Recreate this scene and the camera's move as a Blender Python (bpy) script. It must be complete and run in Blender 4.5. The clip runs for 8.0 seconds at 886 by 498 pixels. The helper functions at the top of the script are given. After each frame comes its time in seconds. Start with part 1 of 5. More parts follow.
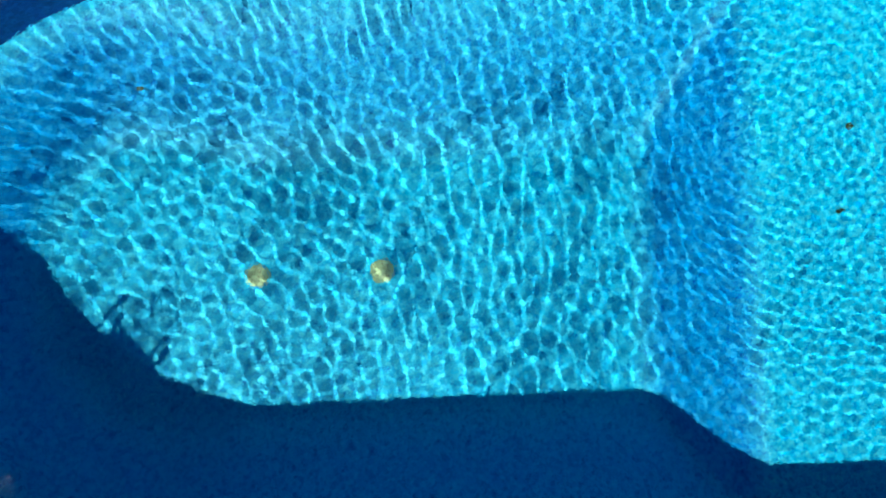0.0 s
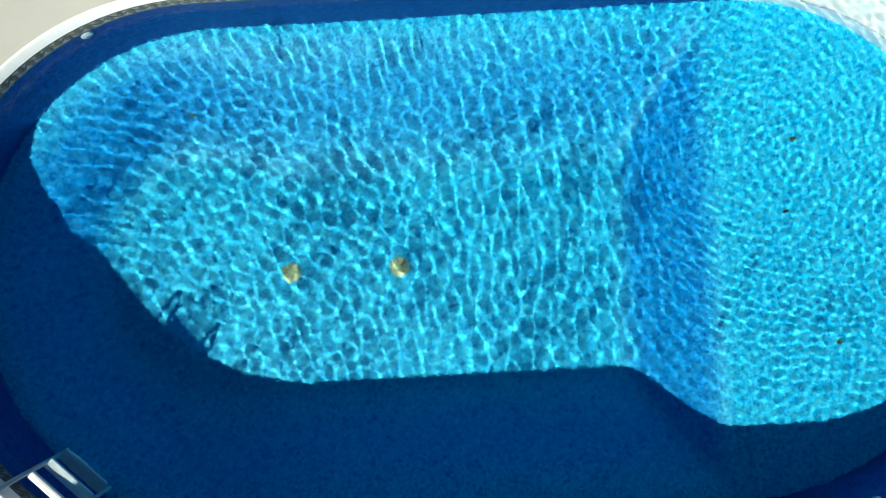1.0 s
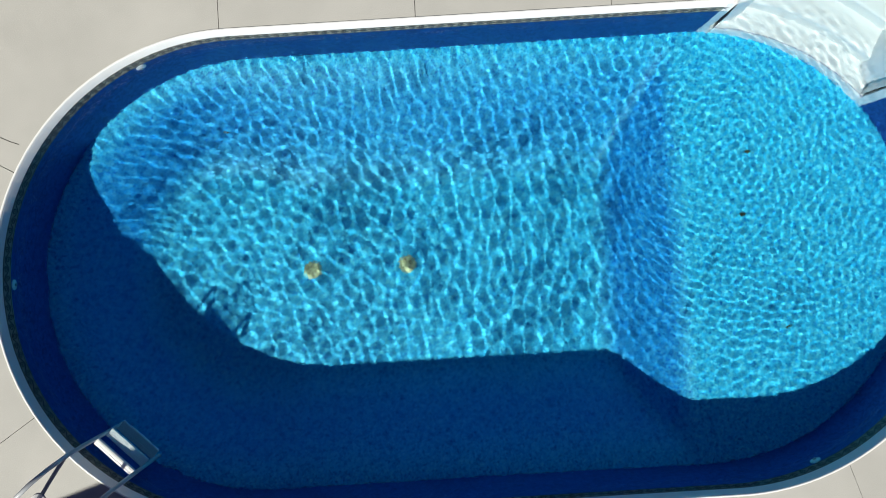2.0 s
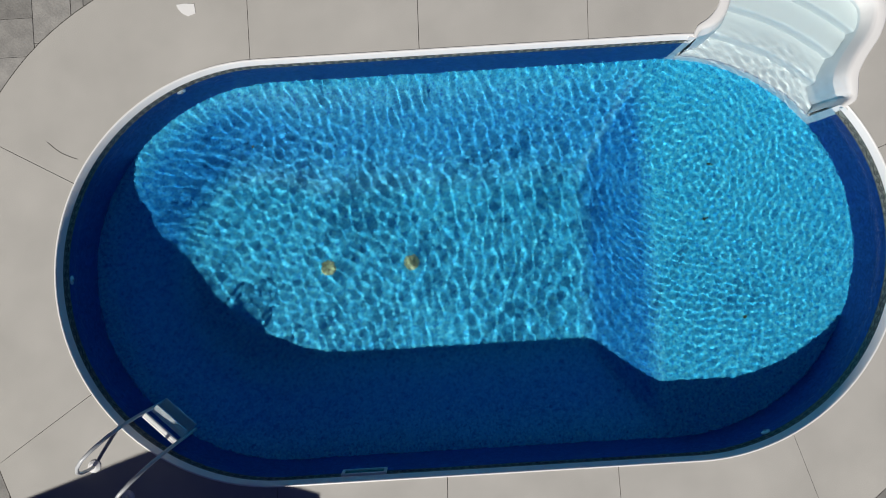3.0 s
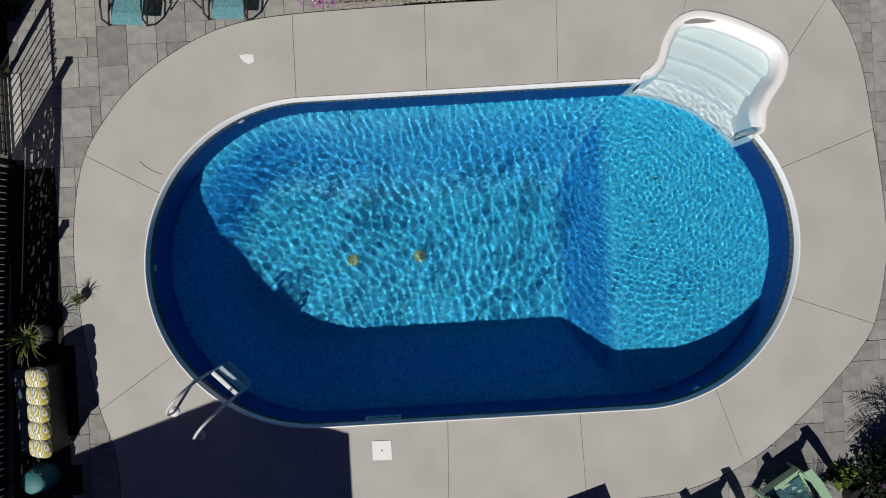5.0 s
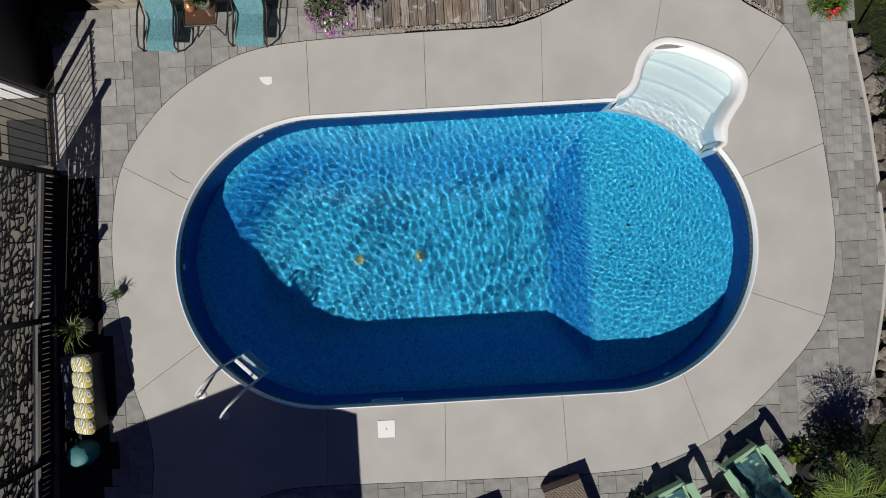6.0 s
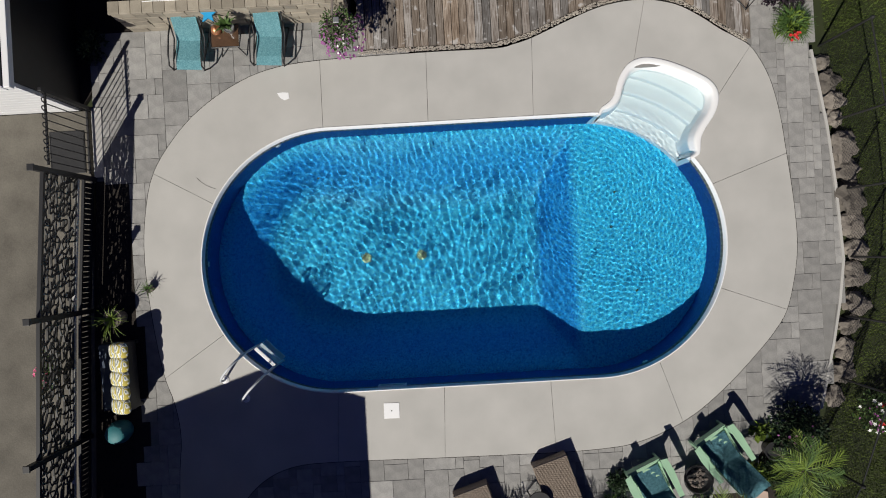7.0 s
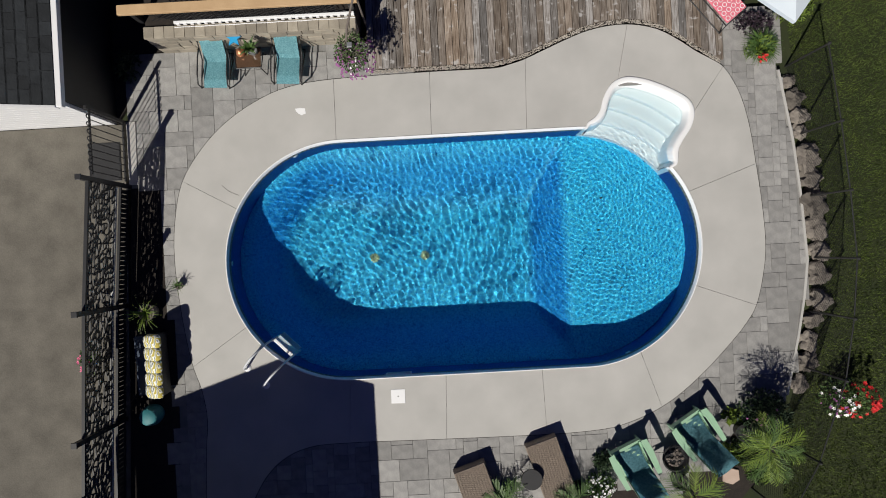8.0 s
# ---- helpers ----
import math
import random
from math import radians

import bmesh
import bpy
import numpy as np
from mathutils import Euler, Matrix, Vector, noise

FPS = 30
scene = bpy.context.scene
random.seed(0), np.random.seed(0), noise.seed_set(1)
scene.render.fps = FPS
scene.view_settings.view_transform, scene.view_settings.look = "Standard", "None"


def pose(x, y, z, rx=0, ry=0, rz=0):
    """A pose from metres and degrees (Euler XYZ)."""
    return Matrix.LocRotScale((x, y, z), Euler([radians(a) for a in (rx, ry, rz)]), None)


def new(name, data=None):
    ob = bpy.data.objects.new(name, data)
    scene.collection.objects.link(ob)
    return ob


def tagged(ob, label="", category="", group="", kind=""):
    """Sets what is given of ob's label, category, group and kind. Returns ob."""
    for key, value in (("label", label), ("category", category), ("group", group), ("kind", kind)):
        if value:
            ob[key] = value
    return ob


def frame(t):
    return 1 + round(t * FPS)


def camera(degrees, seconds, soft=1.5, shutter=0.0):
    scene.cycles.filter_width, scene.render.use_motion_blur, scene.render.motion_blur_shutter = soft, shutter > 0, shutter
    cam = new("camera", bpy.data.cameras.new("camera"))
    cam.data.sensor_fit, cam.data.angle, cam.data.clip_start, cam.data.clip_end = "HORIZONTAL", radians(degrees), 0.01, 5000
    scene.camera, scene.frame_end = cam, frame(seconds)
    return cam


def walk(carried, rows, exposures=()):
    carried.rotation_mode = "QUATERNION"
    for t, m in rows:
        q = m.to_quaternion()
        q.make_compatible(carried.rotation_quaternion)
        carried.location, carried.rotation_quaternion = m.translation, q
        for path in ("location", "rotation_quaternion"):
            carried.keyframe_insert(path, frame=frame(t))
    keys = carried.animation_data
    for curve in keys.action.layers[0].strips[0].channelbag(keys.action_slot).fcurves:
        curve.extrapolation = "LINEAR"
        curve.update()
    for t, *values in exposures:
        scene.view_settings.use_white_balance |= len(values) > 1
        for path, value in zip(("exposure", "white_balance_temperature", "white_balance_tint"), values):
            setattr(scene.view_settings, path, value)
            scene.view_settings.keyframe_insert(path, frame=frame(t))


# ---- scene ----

cam = camera(70.0, 8.0, soft=1.0)
PATH = [
    (0.0, pose(-0.406, 0.176, 4.430, 0, 0, -2.47)),
    (0.5, pose(-0.473, 0.162, 4.895, 0, 0, -2.93)),
    (1.0, pose(-0.491, 0.166, 5.392, 0, 0, -3.15)),
    (1.5, pose(-0.518, 0.158, 5.872, 0, 0, -3.34)),
    (3.0, pose(-0.522, 0.159, 7.388, 0, 0, -3.45)),
    (3.5, pose(-0.554, 0.126, 7.908, 0, 0, -3.38)),
    (4.0, pose(-0.561, 0.104, 8.450, 0, 0, -3.29)),
    (4.5, pose(-0.564, 0.092, 8.973, 0, 0, -3.24)),
    (6.0, pose(-0.514, 0.106, 10.734, 0, 0, -3.28)),
    (6.5, pose(-0.501, 0.105, 11.269, 0, 0, -3.26)),
    (7.0, pose(-0.514, 0.093, 11.890, 0, 0, -3.21)),
    (7.5, pose(-0.528, 0.104, 12.497, 0, 0, -3.30)),
    (8.0, pose(-0.550, 0.116, 13.131, 0, 0, -3.14)),
]
walk(cam, PATH, exposures=[(0.0, 0.46, 6500, -9), (1.5, 0.37, 6500, 0), (3.0, -0.29, 6500, 10), (4.5, -0.34, 6500, 10), (6.0, -0.24, 6500, 10), (8.0, -0.12, 6500, 10)])

# ---- sky and sun ----
SUN_DIR = Vector((0.536, 0.842, 0)).normalized()
SUN_EL = radians(46)
world = bpy.data.worlds.new("world")
scene.world = world
world.use_nodes = True
wn = world.node_tree.nodes
sky = wn.new("ShaderNodeTexSky")
sky.sky_type = "NISHITA"
sky.sun_disc = False
sky.ozone_density = 4.0
sky.dust_density = 0.3
sky.sun_elevation = SUN_EL
sky.sun_rotation = math.atan2(-SUN_DIR.x, -SUN_DIR.y)
wn["Background"].inputs["Strength"].default_value = 0.0175
tint = wn.new("ShaderNodeMix")
tint.data_type, tint.blend_type = "RGBA", "MULTIPLY"
tint.inputs[0].default_value = 1.0
tint.inputs[7].default_value = (0.70, 0.64, 1.28, 1)
world.node_tree.links.new(sky.outputs[0], tint.inputs[6])
world.node_tree.links.new(tint.outputs[2], wn["Background"].inputs["Color"])
sun = new("sun", bpy.data.lights.new("sun", "SUN"))
sun.data.energy = 5.0
sun.data.angle = radians(0.53)
sun.data.color = (1.0, 0.955, 0.87)
sun.rotation_euler = (SUN_DIR * math.cos(SUN_EL) - Vector((0, 0, math.sin(SUN_EL)))).to_track_quat("-Z", "Y").to_euler()


# ---- materials ----
def surf(name, c1, c2, scale=3.0, rough=0.7, bump=0.1, metal=0.0, fine=60.0, vary=0.0, coords="Object", spec=0.5):
    """A surface of two tones mixed at a coarse and a fine scale, with fine relief."""
    m = bpy.data.materials.new(name)
    m.use_nodes = True
    n, l = m.node_tree.nodes, m.node_tree.links
    b = n["Principled BSDF"]
    tc = n.new("ShaderNodeTexCoord")
    n1, n2 = n.new("ShaderNodeTexNoise"), n.new("ShaderNodeTexNoise")
    n1.inputs["Scale"].default_value, n1.inputs["Detail"].default_value = scale, 5
    n2.inputs["Scale"].default_value, n2.inputs["Detail"].default_value = fine, 3
    for q in (n1, n2):
        l.new(tc.outputs[coords], q.inputs["Vector"])
    add = n.new("ShaderNodeMath")
    add.operation = "MULTIPLY_ADD"
    add.inputs[1].default_value = 0.45
    l.new(n2.outputs["Fac"], add.inputs[0])
    sc = n.new("ShaderNodeMath")
    sc.operation = "MULTIPLY_ADD"
    sc.inputs[1].default_value, sc.inputs[2].default_value = 1.1, -0.28
    l.new(n1.outputs["Fac"], sc.inputs[0])
    l.new(sc.outputs[0], add.inputs[2])
    mix = n.new("ShaderNodeMix")
    mix.data_type = "RGBA"
    mix.inputs[6].default_value, mix.inputs[7].default_value = (*c1, 1), (*c2, 1)
    l.new(add.outputs[0], mix.inputs[0])
    out = mix.outputs[2]
    if vary:
        oi, hsv = n.new("ShaderNodeObjectInfo"), n.new("ShaderNodeHueSaturation")
        mr = n.new("ShaderNodeMapRange")
        mr.inputs["To Min"].default_value, mr.inputs["To Max"].default_value = 1 - vary, 1 + vary
        l.new(oi.outputs["Random"], mr.inputs["Value"])
        l.new(mr.outputs[0], hsv.inputs["Value"])
        l.new(out, hsv.inputs["Color"])
        out = hsv.outputs[0]
    l.new(out, b.inputs["Base Color"])
    b.inputs["Roughness"].default_value, b.inputs["Metallic"].default_value = rough, metal
    b.inputs["Specular IOR Level"].default_value = spec
    if bump:
        bp = n.new("ShaderNodeBump")
        bp.inputs["Strength"].default_value, bp.inputs["Distance"].default_value = bump, 0.01
        l.new(n2.outputs["Fac"], bp.inputs["Height"])
        l.new(bp.outputs[0], b.inputs["Normal"])
    return m


def liner(name, light, mid, dark, cell, slope_shade=None):
    """Printed vinyl with a mottled pebble pattern; slopes can be shaded darker in its colour."""
    m = bpy.data.materials.new(name)
    m.use_nodes = True
    n, l = m.node_tree.nodes, m.node_tree.links
    b = n["Principled BSDF"]
    tc = n.new("ShaderNodeTexCoord")
    vor, noi = n.new("ShaderNodeTexVoronoi"), n.new("ShaderNodeTexNoise")
    vor.inputs["Scale"].default_value = cell
    noi.inputs["Scale"].default_value, noi.inputs["Detail"].default_value = cell * 0.35, 4
    l.new(tc.outputs["Object"], vor.inputs["Vector"])
    l.new(tc.outputs["Object"], noi.inputs["Vector"])
    bw = n.new("ShaderNodeRGBToBW")
    l.new(vor.outputs["Color"], bw.inputs[0])
    mx = n.new("ShaderNodeMath")
    mx.operation = "MULTIPLY_ADD"
    mx.inputs[1].default_value = 0.5
    half = n.new("ShaderNodeMath")
    half.operation = "MULTIPLY"
    half.inputs[1].default_value = 0.55
    l.new(noi.outputs["Fac"], half.inputs[0])
    l.new(bw.outputs[0], mx.inputs[0])
    l.new(half.outputs[0], mx.inputs[2])
    ramp = n.new("ShaderNodeValToRGB")
    ramp.color_ramp.elements[0].position, ramp.color_ramp.elements[0].color = 0.28, (*dark, 1)
    ramp.color_ramp.elements[1].position, ramp.color_ramp.elements[1].color = 0.78, (*light, 1)
    e = ramp.color_ramp.elements.new(0.5)
    e.color = (*mid, 1)
    l.new(mx.outputs[0], ramp.inputs[0])
    out = ramp.outputs[0]
    if slope_shade:
        # shading of the slopes is put into the colour, by surface normal
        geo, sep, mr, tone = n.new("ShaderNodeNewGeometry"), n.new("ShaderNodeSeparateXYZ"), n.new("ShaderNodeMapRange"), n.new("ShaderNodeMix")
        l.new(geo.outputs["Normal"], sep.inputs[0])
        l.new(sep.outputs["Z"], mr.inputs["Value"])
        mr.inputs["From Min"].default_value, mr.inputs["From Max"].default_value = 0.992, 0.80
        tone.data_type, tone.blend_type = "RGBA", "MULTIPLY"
        tone.inputs[7].default_value = (*slope_shade, 1)
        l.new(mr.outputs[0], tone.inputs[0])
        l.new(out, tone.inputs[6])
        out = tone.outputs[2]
    l.new(out, b.inputs["Base Color"])
    b.inputs["Roughness"].default_value = 0.5
    b.inputs["Specular IOR Level"].default_value = 0.2
    return m


M_CONCRETE = surf("concrete", (0.362, 0.355, 0.336), (0.520, 0.508, 0.482), 1.3, 0.85, 0.2, fine=110)
M_PAVER = surf("paver_stone", (0.155, 0.153, 0.152), (0.38, 0.372, 0.355), 5.5, 0.85, 0.5, fine=38, vary=0.2)
M_BED = surf("joint_sand", (0.15, 0.148, 0.143), (0.26, 0.255, 0.245), 5, 0.95, 0.3)
# mulch and joint tone, taken near black to pass for fence shadow too
M_SOIL_SHADE = surf("dark_mulch_shade", (0.010, 0.008, 0.007), (0.034, 0.026, 0.020), 12, 0.95, 0.8)
M_DRIVE = surf("driveway_concrete", (0.062, 0.056, 0.046), (0.185, 0.17, 0.142), 1.9, 0.9, 0.5, fine=34)
M_GRASS = surf("lawn", (0.006, 0.013, 0.002), (0.034, 0.042, 0.010), 1.6, 0.9, 0.8, fine=70)
M_WHITE = surf("white_plastic", (0.78, 0.79, 0.80), (0.86, 0.86, 0.86), 3, 0.35, 0.02)
M_COPING = surf("coping_metal", (0.76, 0.77, 0.78), (0.86, 0.86, 0.86), 4, 0.4, 0.03)
M_STEP = surf("fibreglass", (0.86, 0.885, 0.87), (0.91, 0.92, 0.90), 3, 0.4, 0.02)
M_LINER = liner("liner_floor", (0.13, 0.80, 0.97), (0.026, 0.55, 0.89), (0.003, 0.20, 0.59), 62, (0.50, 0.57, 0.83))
M_LINER_WALL = liner("liner_wall", (0.014, 0.085, 0.36), (0.006, 0.05, 0.27), (0.003, 0.028, 0.18), 38)

M_WATER = bpy.data.materials.new("pool_water")
M_WATER.use_nodes = True
_n, _l = M_WATER.node_tree.nodes, M_WATER.node_tree.links
_n.remove(_n["Principled BSDF"])
_g = _n.new("ShaderNodeBsdfGlass")
_g.inputs["Color"].default_value = (0.92, 0.98, 1.0, 1)
_g.inputs["Roughness"].default_value = 0.0
_g.inputs["IOR"].default_value = 1.33
_tc, _nz, _bp = _n.new("ShaderNodeTexCoord"), _n.new("ShaderNodeTexNoise"), _n.new("ShaderNodeBump")
_nz.inputs["Scale"].default_value, _nz.inputs["Detail"].default_value = 32, 3
_bp.inputs["Strength"].default_value, _bp.inputs["Distance"].default_value = 0.6, 0.0035
_l.new(_tc.outputs["Object"], _nz.inputs["Vector"])
_l.new(_nz.outputs["Fac"], _bp.inputs["Height"])
_l.new(_bp.outputs[0], _g.inputs["Normal"])
_l.new(_g.outputs[0], _n["Material Output"].inputs["Surface"])


# ---- mesh helpers ----
def part(name, bm, material, parent=None, label="", smooth=False):
    me = bpy.data.meshes.new(name)
    bmesh.ops.recalc_face_normals(bm, faces=bm.faces[:])
    bm.to_mesh(me)
    bm.free()
    if smooth:
        for p in me.polygons:
            p.use_smooth = True
    ob = new(name, me)
    if material:
        me.materials.append(material)
    if parent:
        ob.parent = parent
    if label:
        ob["label"] = label
    return ob


def box(bm, x0, x1, y0, y1, z0, z1, m=None, bevel=0.0):
    r = bmesh.ops.create_cube(bm, size=1.0)
    bmesh.ops.scale(bm, vec=(x1 - x0, y1 - y0, z1 - z0), verts=r["verts"])
    bmesh.ops.translate(bm, vec=((x0 + x1) / 2, (y0 + y1) / 2, (z0 + z1) / 2), verts=r["verts"])
    vs = r["verts"]
    if bevel:
        es = list({e for v in vs for e in v.link_edges})
        out = bmesh.ops.bevel(bm, geom=es, offset=bevel, segments=2, affect="EDGES", profile=0.5)
        vs = list({v for v in out["verts"]} | {v for v in vs if v.is_valid})
    if m is not None:
        bmesh.ops.transform(bm, matrix=m, verts=vs)
    return vs


def prism(bm, pts, z0, z1):
    """A flat plate with the outline pts."""
    lo = [bm.verts.new((x, y, z0)) for x, y in pts]
    hi = [bm.verts.new((x, y, z1)) for x, y in pts]
    bm.faces.new(hi)
    bm.faces.new(lo[::-1])
    k = len(pts)
    for i in range(k):
        bm.faces.new((lo[i], lo[(i + 1) % k], hi[(i + 1) % k], hi[i]))


def tube(bm, pts, r, sides=8, taper=1.0):
    """A round bar along the points."""
    pts = [Vector(p) for p in pts]
    rings = []
    side = None
    for i, p in enumerate(pts):
        d = (pts[min(i + 1, len(pts) - 1)] - pts[max(i - 1, 0)]).normalized()
        if side is None:
            side = d.orthogonal().normalized()
        side = (side - d * side.dot(d)).normalized()
        up = d.cross(side)
        rr = r * (1 + (taper - 1) * i / max(1, len(pts) - 1))
        rings.append([bm.verts.new(p + rr * (math.cos(a) * side + math.sin(a) * up)) for a in (2 * math.pi * k / sides for k in range(sides))])
    for a, b in zip(rings, rings[1:]):
        for k in range(sides):
            bm.faces.new((a[k], a[(k + 1) % sides], b[(k + 1) % sides], b[k]))
    bm.faces.new(rings[0][::-1])
    bm.faces.new(rings[-1])


def lathe(bm, profile, centre=(0, 0), n=24, phase=0.0):
    """A turned body: profile of (radius, z)."""
    rings = []
    for r, z in profile:
        rings.append([bm.verts.new((centre[0] + r * math.cos(phase + 2 * math.pi * k / n), centre[1] + r * math.sin(phase + 2 * math.pi * k / n), z)) for k in range(n)])
    for a, b in zip(rings, rings[1:]):
        for k in range(n):
            bm.faces.new((a[k], a[(k + 1) % n], b[(k + 1) % n], b[k]))
    bm.faces.new(rings[0][::-1])
    bm.faces.new(rings[-1])


def thing(name, label, category, group="", kind="", at=None):
    ob = new(name)
    if at is not None:
        ob.matrix_basis = at
    return tagged(ob, label, category, group, kind)


# ---- the pool's plan ----
CL, CR, R_OUT, R_IN = -2.57, 2.335, 2.500, 2.460
WATER_Z = -0.20
STEP_A, STEP_B = radians(38.4), radians(85.2)


def oval(r, n=48, skip_step=False):
    """Outline of the pool at radius r, anticlockwise from the right end's step side."""
    pts = []
    a0 = STEP_B if skip_step else radians(-90)
    if skip_step:
        for k in range(7):
            a = STEP_B + (math.pi / 2 - STEP_B) * k / 6
            pts.append((CR + r * math.cos(a), r * math.sin(a)))
    else:
        for k in range(n + 1):
            a = -math.pi / 2 + math.pi * k / n
            pts.append((CR + r * math.cos(a), r * math.sin(a)))
    for k in range(n + 1):
        a = math.pi / 2 + math.pi * k / n
        pts.append((CL + r * math.cos(a), r * math.sin(a)))
    if skip_step:
        for k in range(n + 1):
            a = -math.pi / 2 + (STEP_A + math.pi / 2) * k / n
            pts.append((CR + r * math.cos(a), r * math.sin(a)))
    return pts


def wall_distance(x, y):
    """How far inside the pool's wall a place lies."""
    cx = min(max(x, CL), CR)
    return R_IN - math.hypot(x - cx, y)


def step_outline(grow=0.0):
    """The stair unit's rim, from the pool's edge up, round and down again."""
    raw = [(2.54, 2.45), (2.60, 2.58), (2.74, 2.67), (2.86, 2.81), (2.93, 3.02), (3.03, 3.23), (3.19, 3.40), (3.46, 3.48), (3.80, 3.42), (4.12, 3.30), (4.42, 3.15),
           (4.67, 2.99), (4.80, 2.80), (4.81, 2.58), (4.72, 2.34), (4.56, 2.12), (4.45, 1.92), (4.43, 1.74), (4.39, 1.60), (4.23, 1.52)]
    fine = []
    for i in range(len(raw) - 1):
        p0, p1, p2, p3 = (Vector(raw[min(max(i + d, 0), len(raw) - 1)]) for d in (-1, 0, 1, 2))
        for q in range(3):
            t = q / 3
            fine.append(0.5 * ((2 * p1) + (p2 - p0) * t + (2 * p0 - 5 * p1 + 4 * p2 - p3) * t * t + (3 * p1 - p0 - 3 * p2 + p3) * t ** 3))
    fine.append(Vector(raw[-1]))
    out = []
    run = [0.0]
    for a, b in zip(fine, fine[1:]):
        run.append(run[-1] + (b - a).length)
    for i, p in enumerate(fine):
        ease = 1.0 if grow > -0.03 else 0.35 + 0.65 * min(1.0, min(run[i], run[-1] - run[i]) / 0.42)
        d = (fine[min(i + 2, len(fine) - 1)] - fine[max(i - 2, 0)]).normalized()
        out.append(tuple(p + Vector((-d.y, d.x)) * grow * ease))
    return out


# ---- ground ----
bm = bmesh.new()
GX, GY, HX0, HX1, HY0, HY1, GZ = 400, 400, -6.0, 6.2, -4.2, 4.4, -0.16
xs, ys = [-GX, HX0, HX1, GX], [-GY, HY0, HY1, GY]
gv = [[bm.verts.new((x, y, GZ)) for x in xs] for y in ys]
for j in range(3):
    for i in range(3):
        if (i, j) != (1, 1):
            bm.faces.new((gv[j][i], gv[j][i + 1], gv[j + 1][i + 1], gv[j + 1][i]))
ground = part("ground", bm, M_GRASS)
tagged(ground, "mown green lawn with dry patches", "lawn", kind="structure")

# ---- pool shell ----
pool = thing("pool_shell", "oval in-ground pool with dark blue walls and mottled blue floor", "pool", kind="structure")


def strip(bm, pts, levels):
    """Closed or open wall: rows of the outline at (inset radius outline list, z)."""
    rows = [[bm.verts.new((x, y, z)) for x, y in p] for p, z in levels]
    for a, b in zip(rows, rows[1:]):
        for i in range(len(a) - 1):
            bm.faces.new((a[i], a[i + 1], b[i + 1], b[i]))


WALL_Z, DEEP_Z = -1.10, -1.78
bm = bmesh.new()
o_in, o_out = oval(R_IN, skip_step=True), oval(R_IN + 0.06, skip_step=True)
strip(bm, None, [(o_out, -0.092), (o_in, -0.092), (o_in, WALL_Z - 0.02), (o_out, WALL_Z - 0.02)])
# the wall goes on below the stair's opening
arc_o = [(CR + (R_IN) * math.cos(STEP_A + (STEP_B - STEP_A) * k / 24), R_IN * math.sin(STEP_A + (STEP_B - STEP_A) * k / 24)) for k in range(25)]
strip(bm, None, [(arc_o, -0.88), (arc_o, WALL_Z - 0.02)])
part("liner_wall", bm, M_LINER_WALL, pool, "dark navy printed vinyl wall")


def floor_z(x, y):
    side = 1.5 if y > 0 else 1.25
    end = min(max((CL + 0.4 - x) / 1.2, 0.0), 1.0)
    d = min(wall_distance(x, y) / (side + (1.05 - side) * end), (2.25 - x) / 0.9)
    d = min(max(d, 0.0), 1.0)
    d = d * d * (3 - 2 * d) * 0.75 + d * 0.25
    return WALL_Z + (DEEP_Z - WALL_Z) * d


bm = bmesh.new()
rings = []
for s in range(29):
    r = (R_IN + 0.05) * (1 - s / 28)
    ring = []
    for k in range(64):
        a = math.pi / 2 + math.pi * k / 64
        ring.append((CL + r * math.cos(a), r * math.sin(a)))
    for k in range(56):
        ring.append((CL + (CR - CL) * k / 56, -r))
    for k in range(64):
        a = -math.pi / 2 + math.pi * k / 64
        ring.append((CR + r * math.cos(a), r * math.sin(a)))
    for k in range(56):
        ring.append((CR + (CL - CR) * k / 56, r))
    rings.append([bm.verts.new((x, y, floor_z(x, y))) for x, y in ring])
for a, b in zip(rings, rings[1:]):
    for k in range(len(a)):
        bm.faces.new((a[k], a[(k + 1) % len(a)], b[(k + 1) % len(a)], b[k]))
bmesh.ops.remove_doubles(bm, verts=bm.verts[:], dist=0.0005)
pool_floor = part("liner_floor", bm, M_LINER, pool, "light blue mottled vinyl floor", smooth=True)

# coping
bm = bmesh.new()
prof = [(R_IN - 0.001, -0.095), (R_IN - 0.005, -0.085), (R_IN + 0.004, -0.045), (R_IN + 0.013, -0.012), (R_IN + 0.021, 0.009), (R_IN + 0.027, 0.014), (R_OUT, 0.012), (R_OUT, -0.06)]
strip(bm, None, [(oval(r, skip_step=True), z) for r, z in prof])
part("coping", bm, M_COPING, pool, "white coping strip", smooth=False)

# ---- water ----
rng = np.random.default_rng(7)
STEPX = 0.0135
xs = np.arange(-5.0, 4.85, STEPX)
ys = np.arange(-2.46, 3.4, STEPX)
X, Y = np.meshgrid(xs, ys)
H = np.zeros_like(X)
for k in range(80):
    lam = 0.058 * (6.0 ** rng.random())
    ang = rng.normal(0.35, 1.1) + (math.pi if rng.random() < 0.4 else 0)
    kx, ky = 2 * math.pi / lam * math.cos(ang), 2 * math.pi / lam * math.sin(ang)
    gate = 0.5 + 0.5 * np.sin(X * rng.normal(0, 0.9) + Y * rng.normal(0, 0.9) + rng.random() * 6.28)
    H += gate * 0.00017 * (lam / 0.3) ** 1.4 * np.sin(kx * X + ky * Y + rng.random() * 6.28)


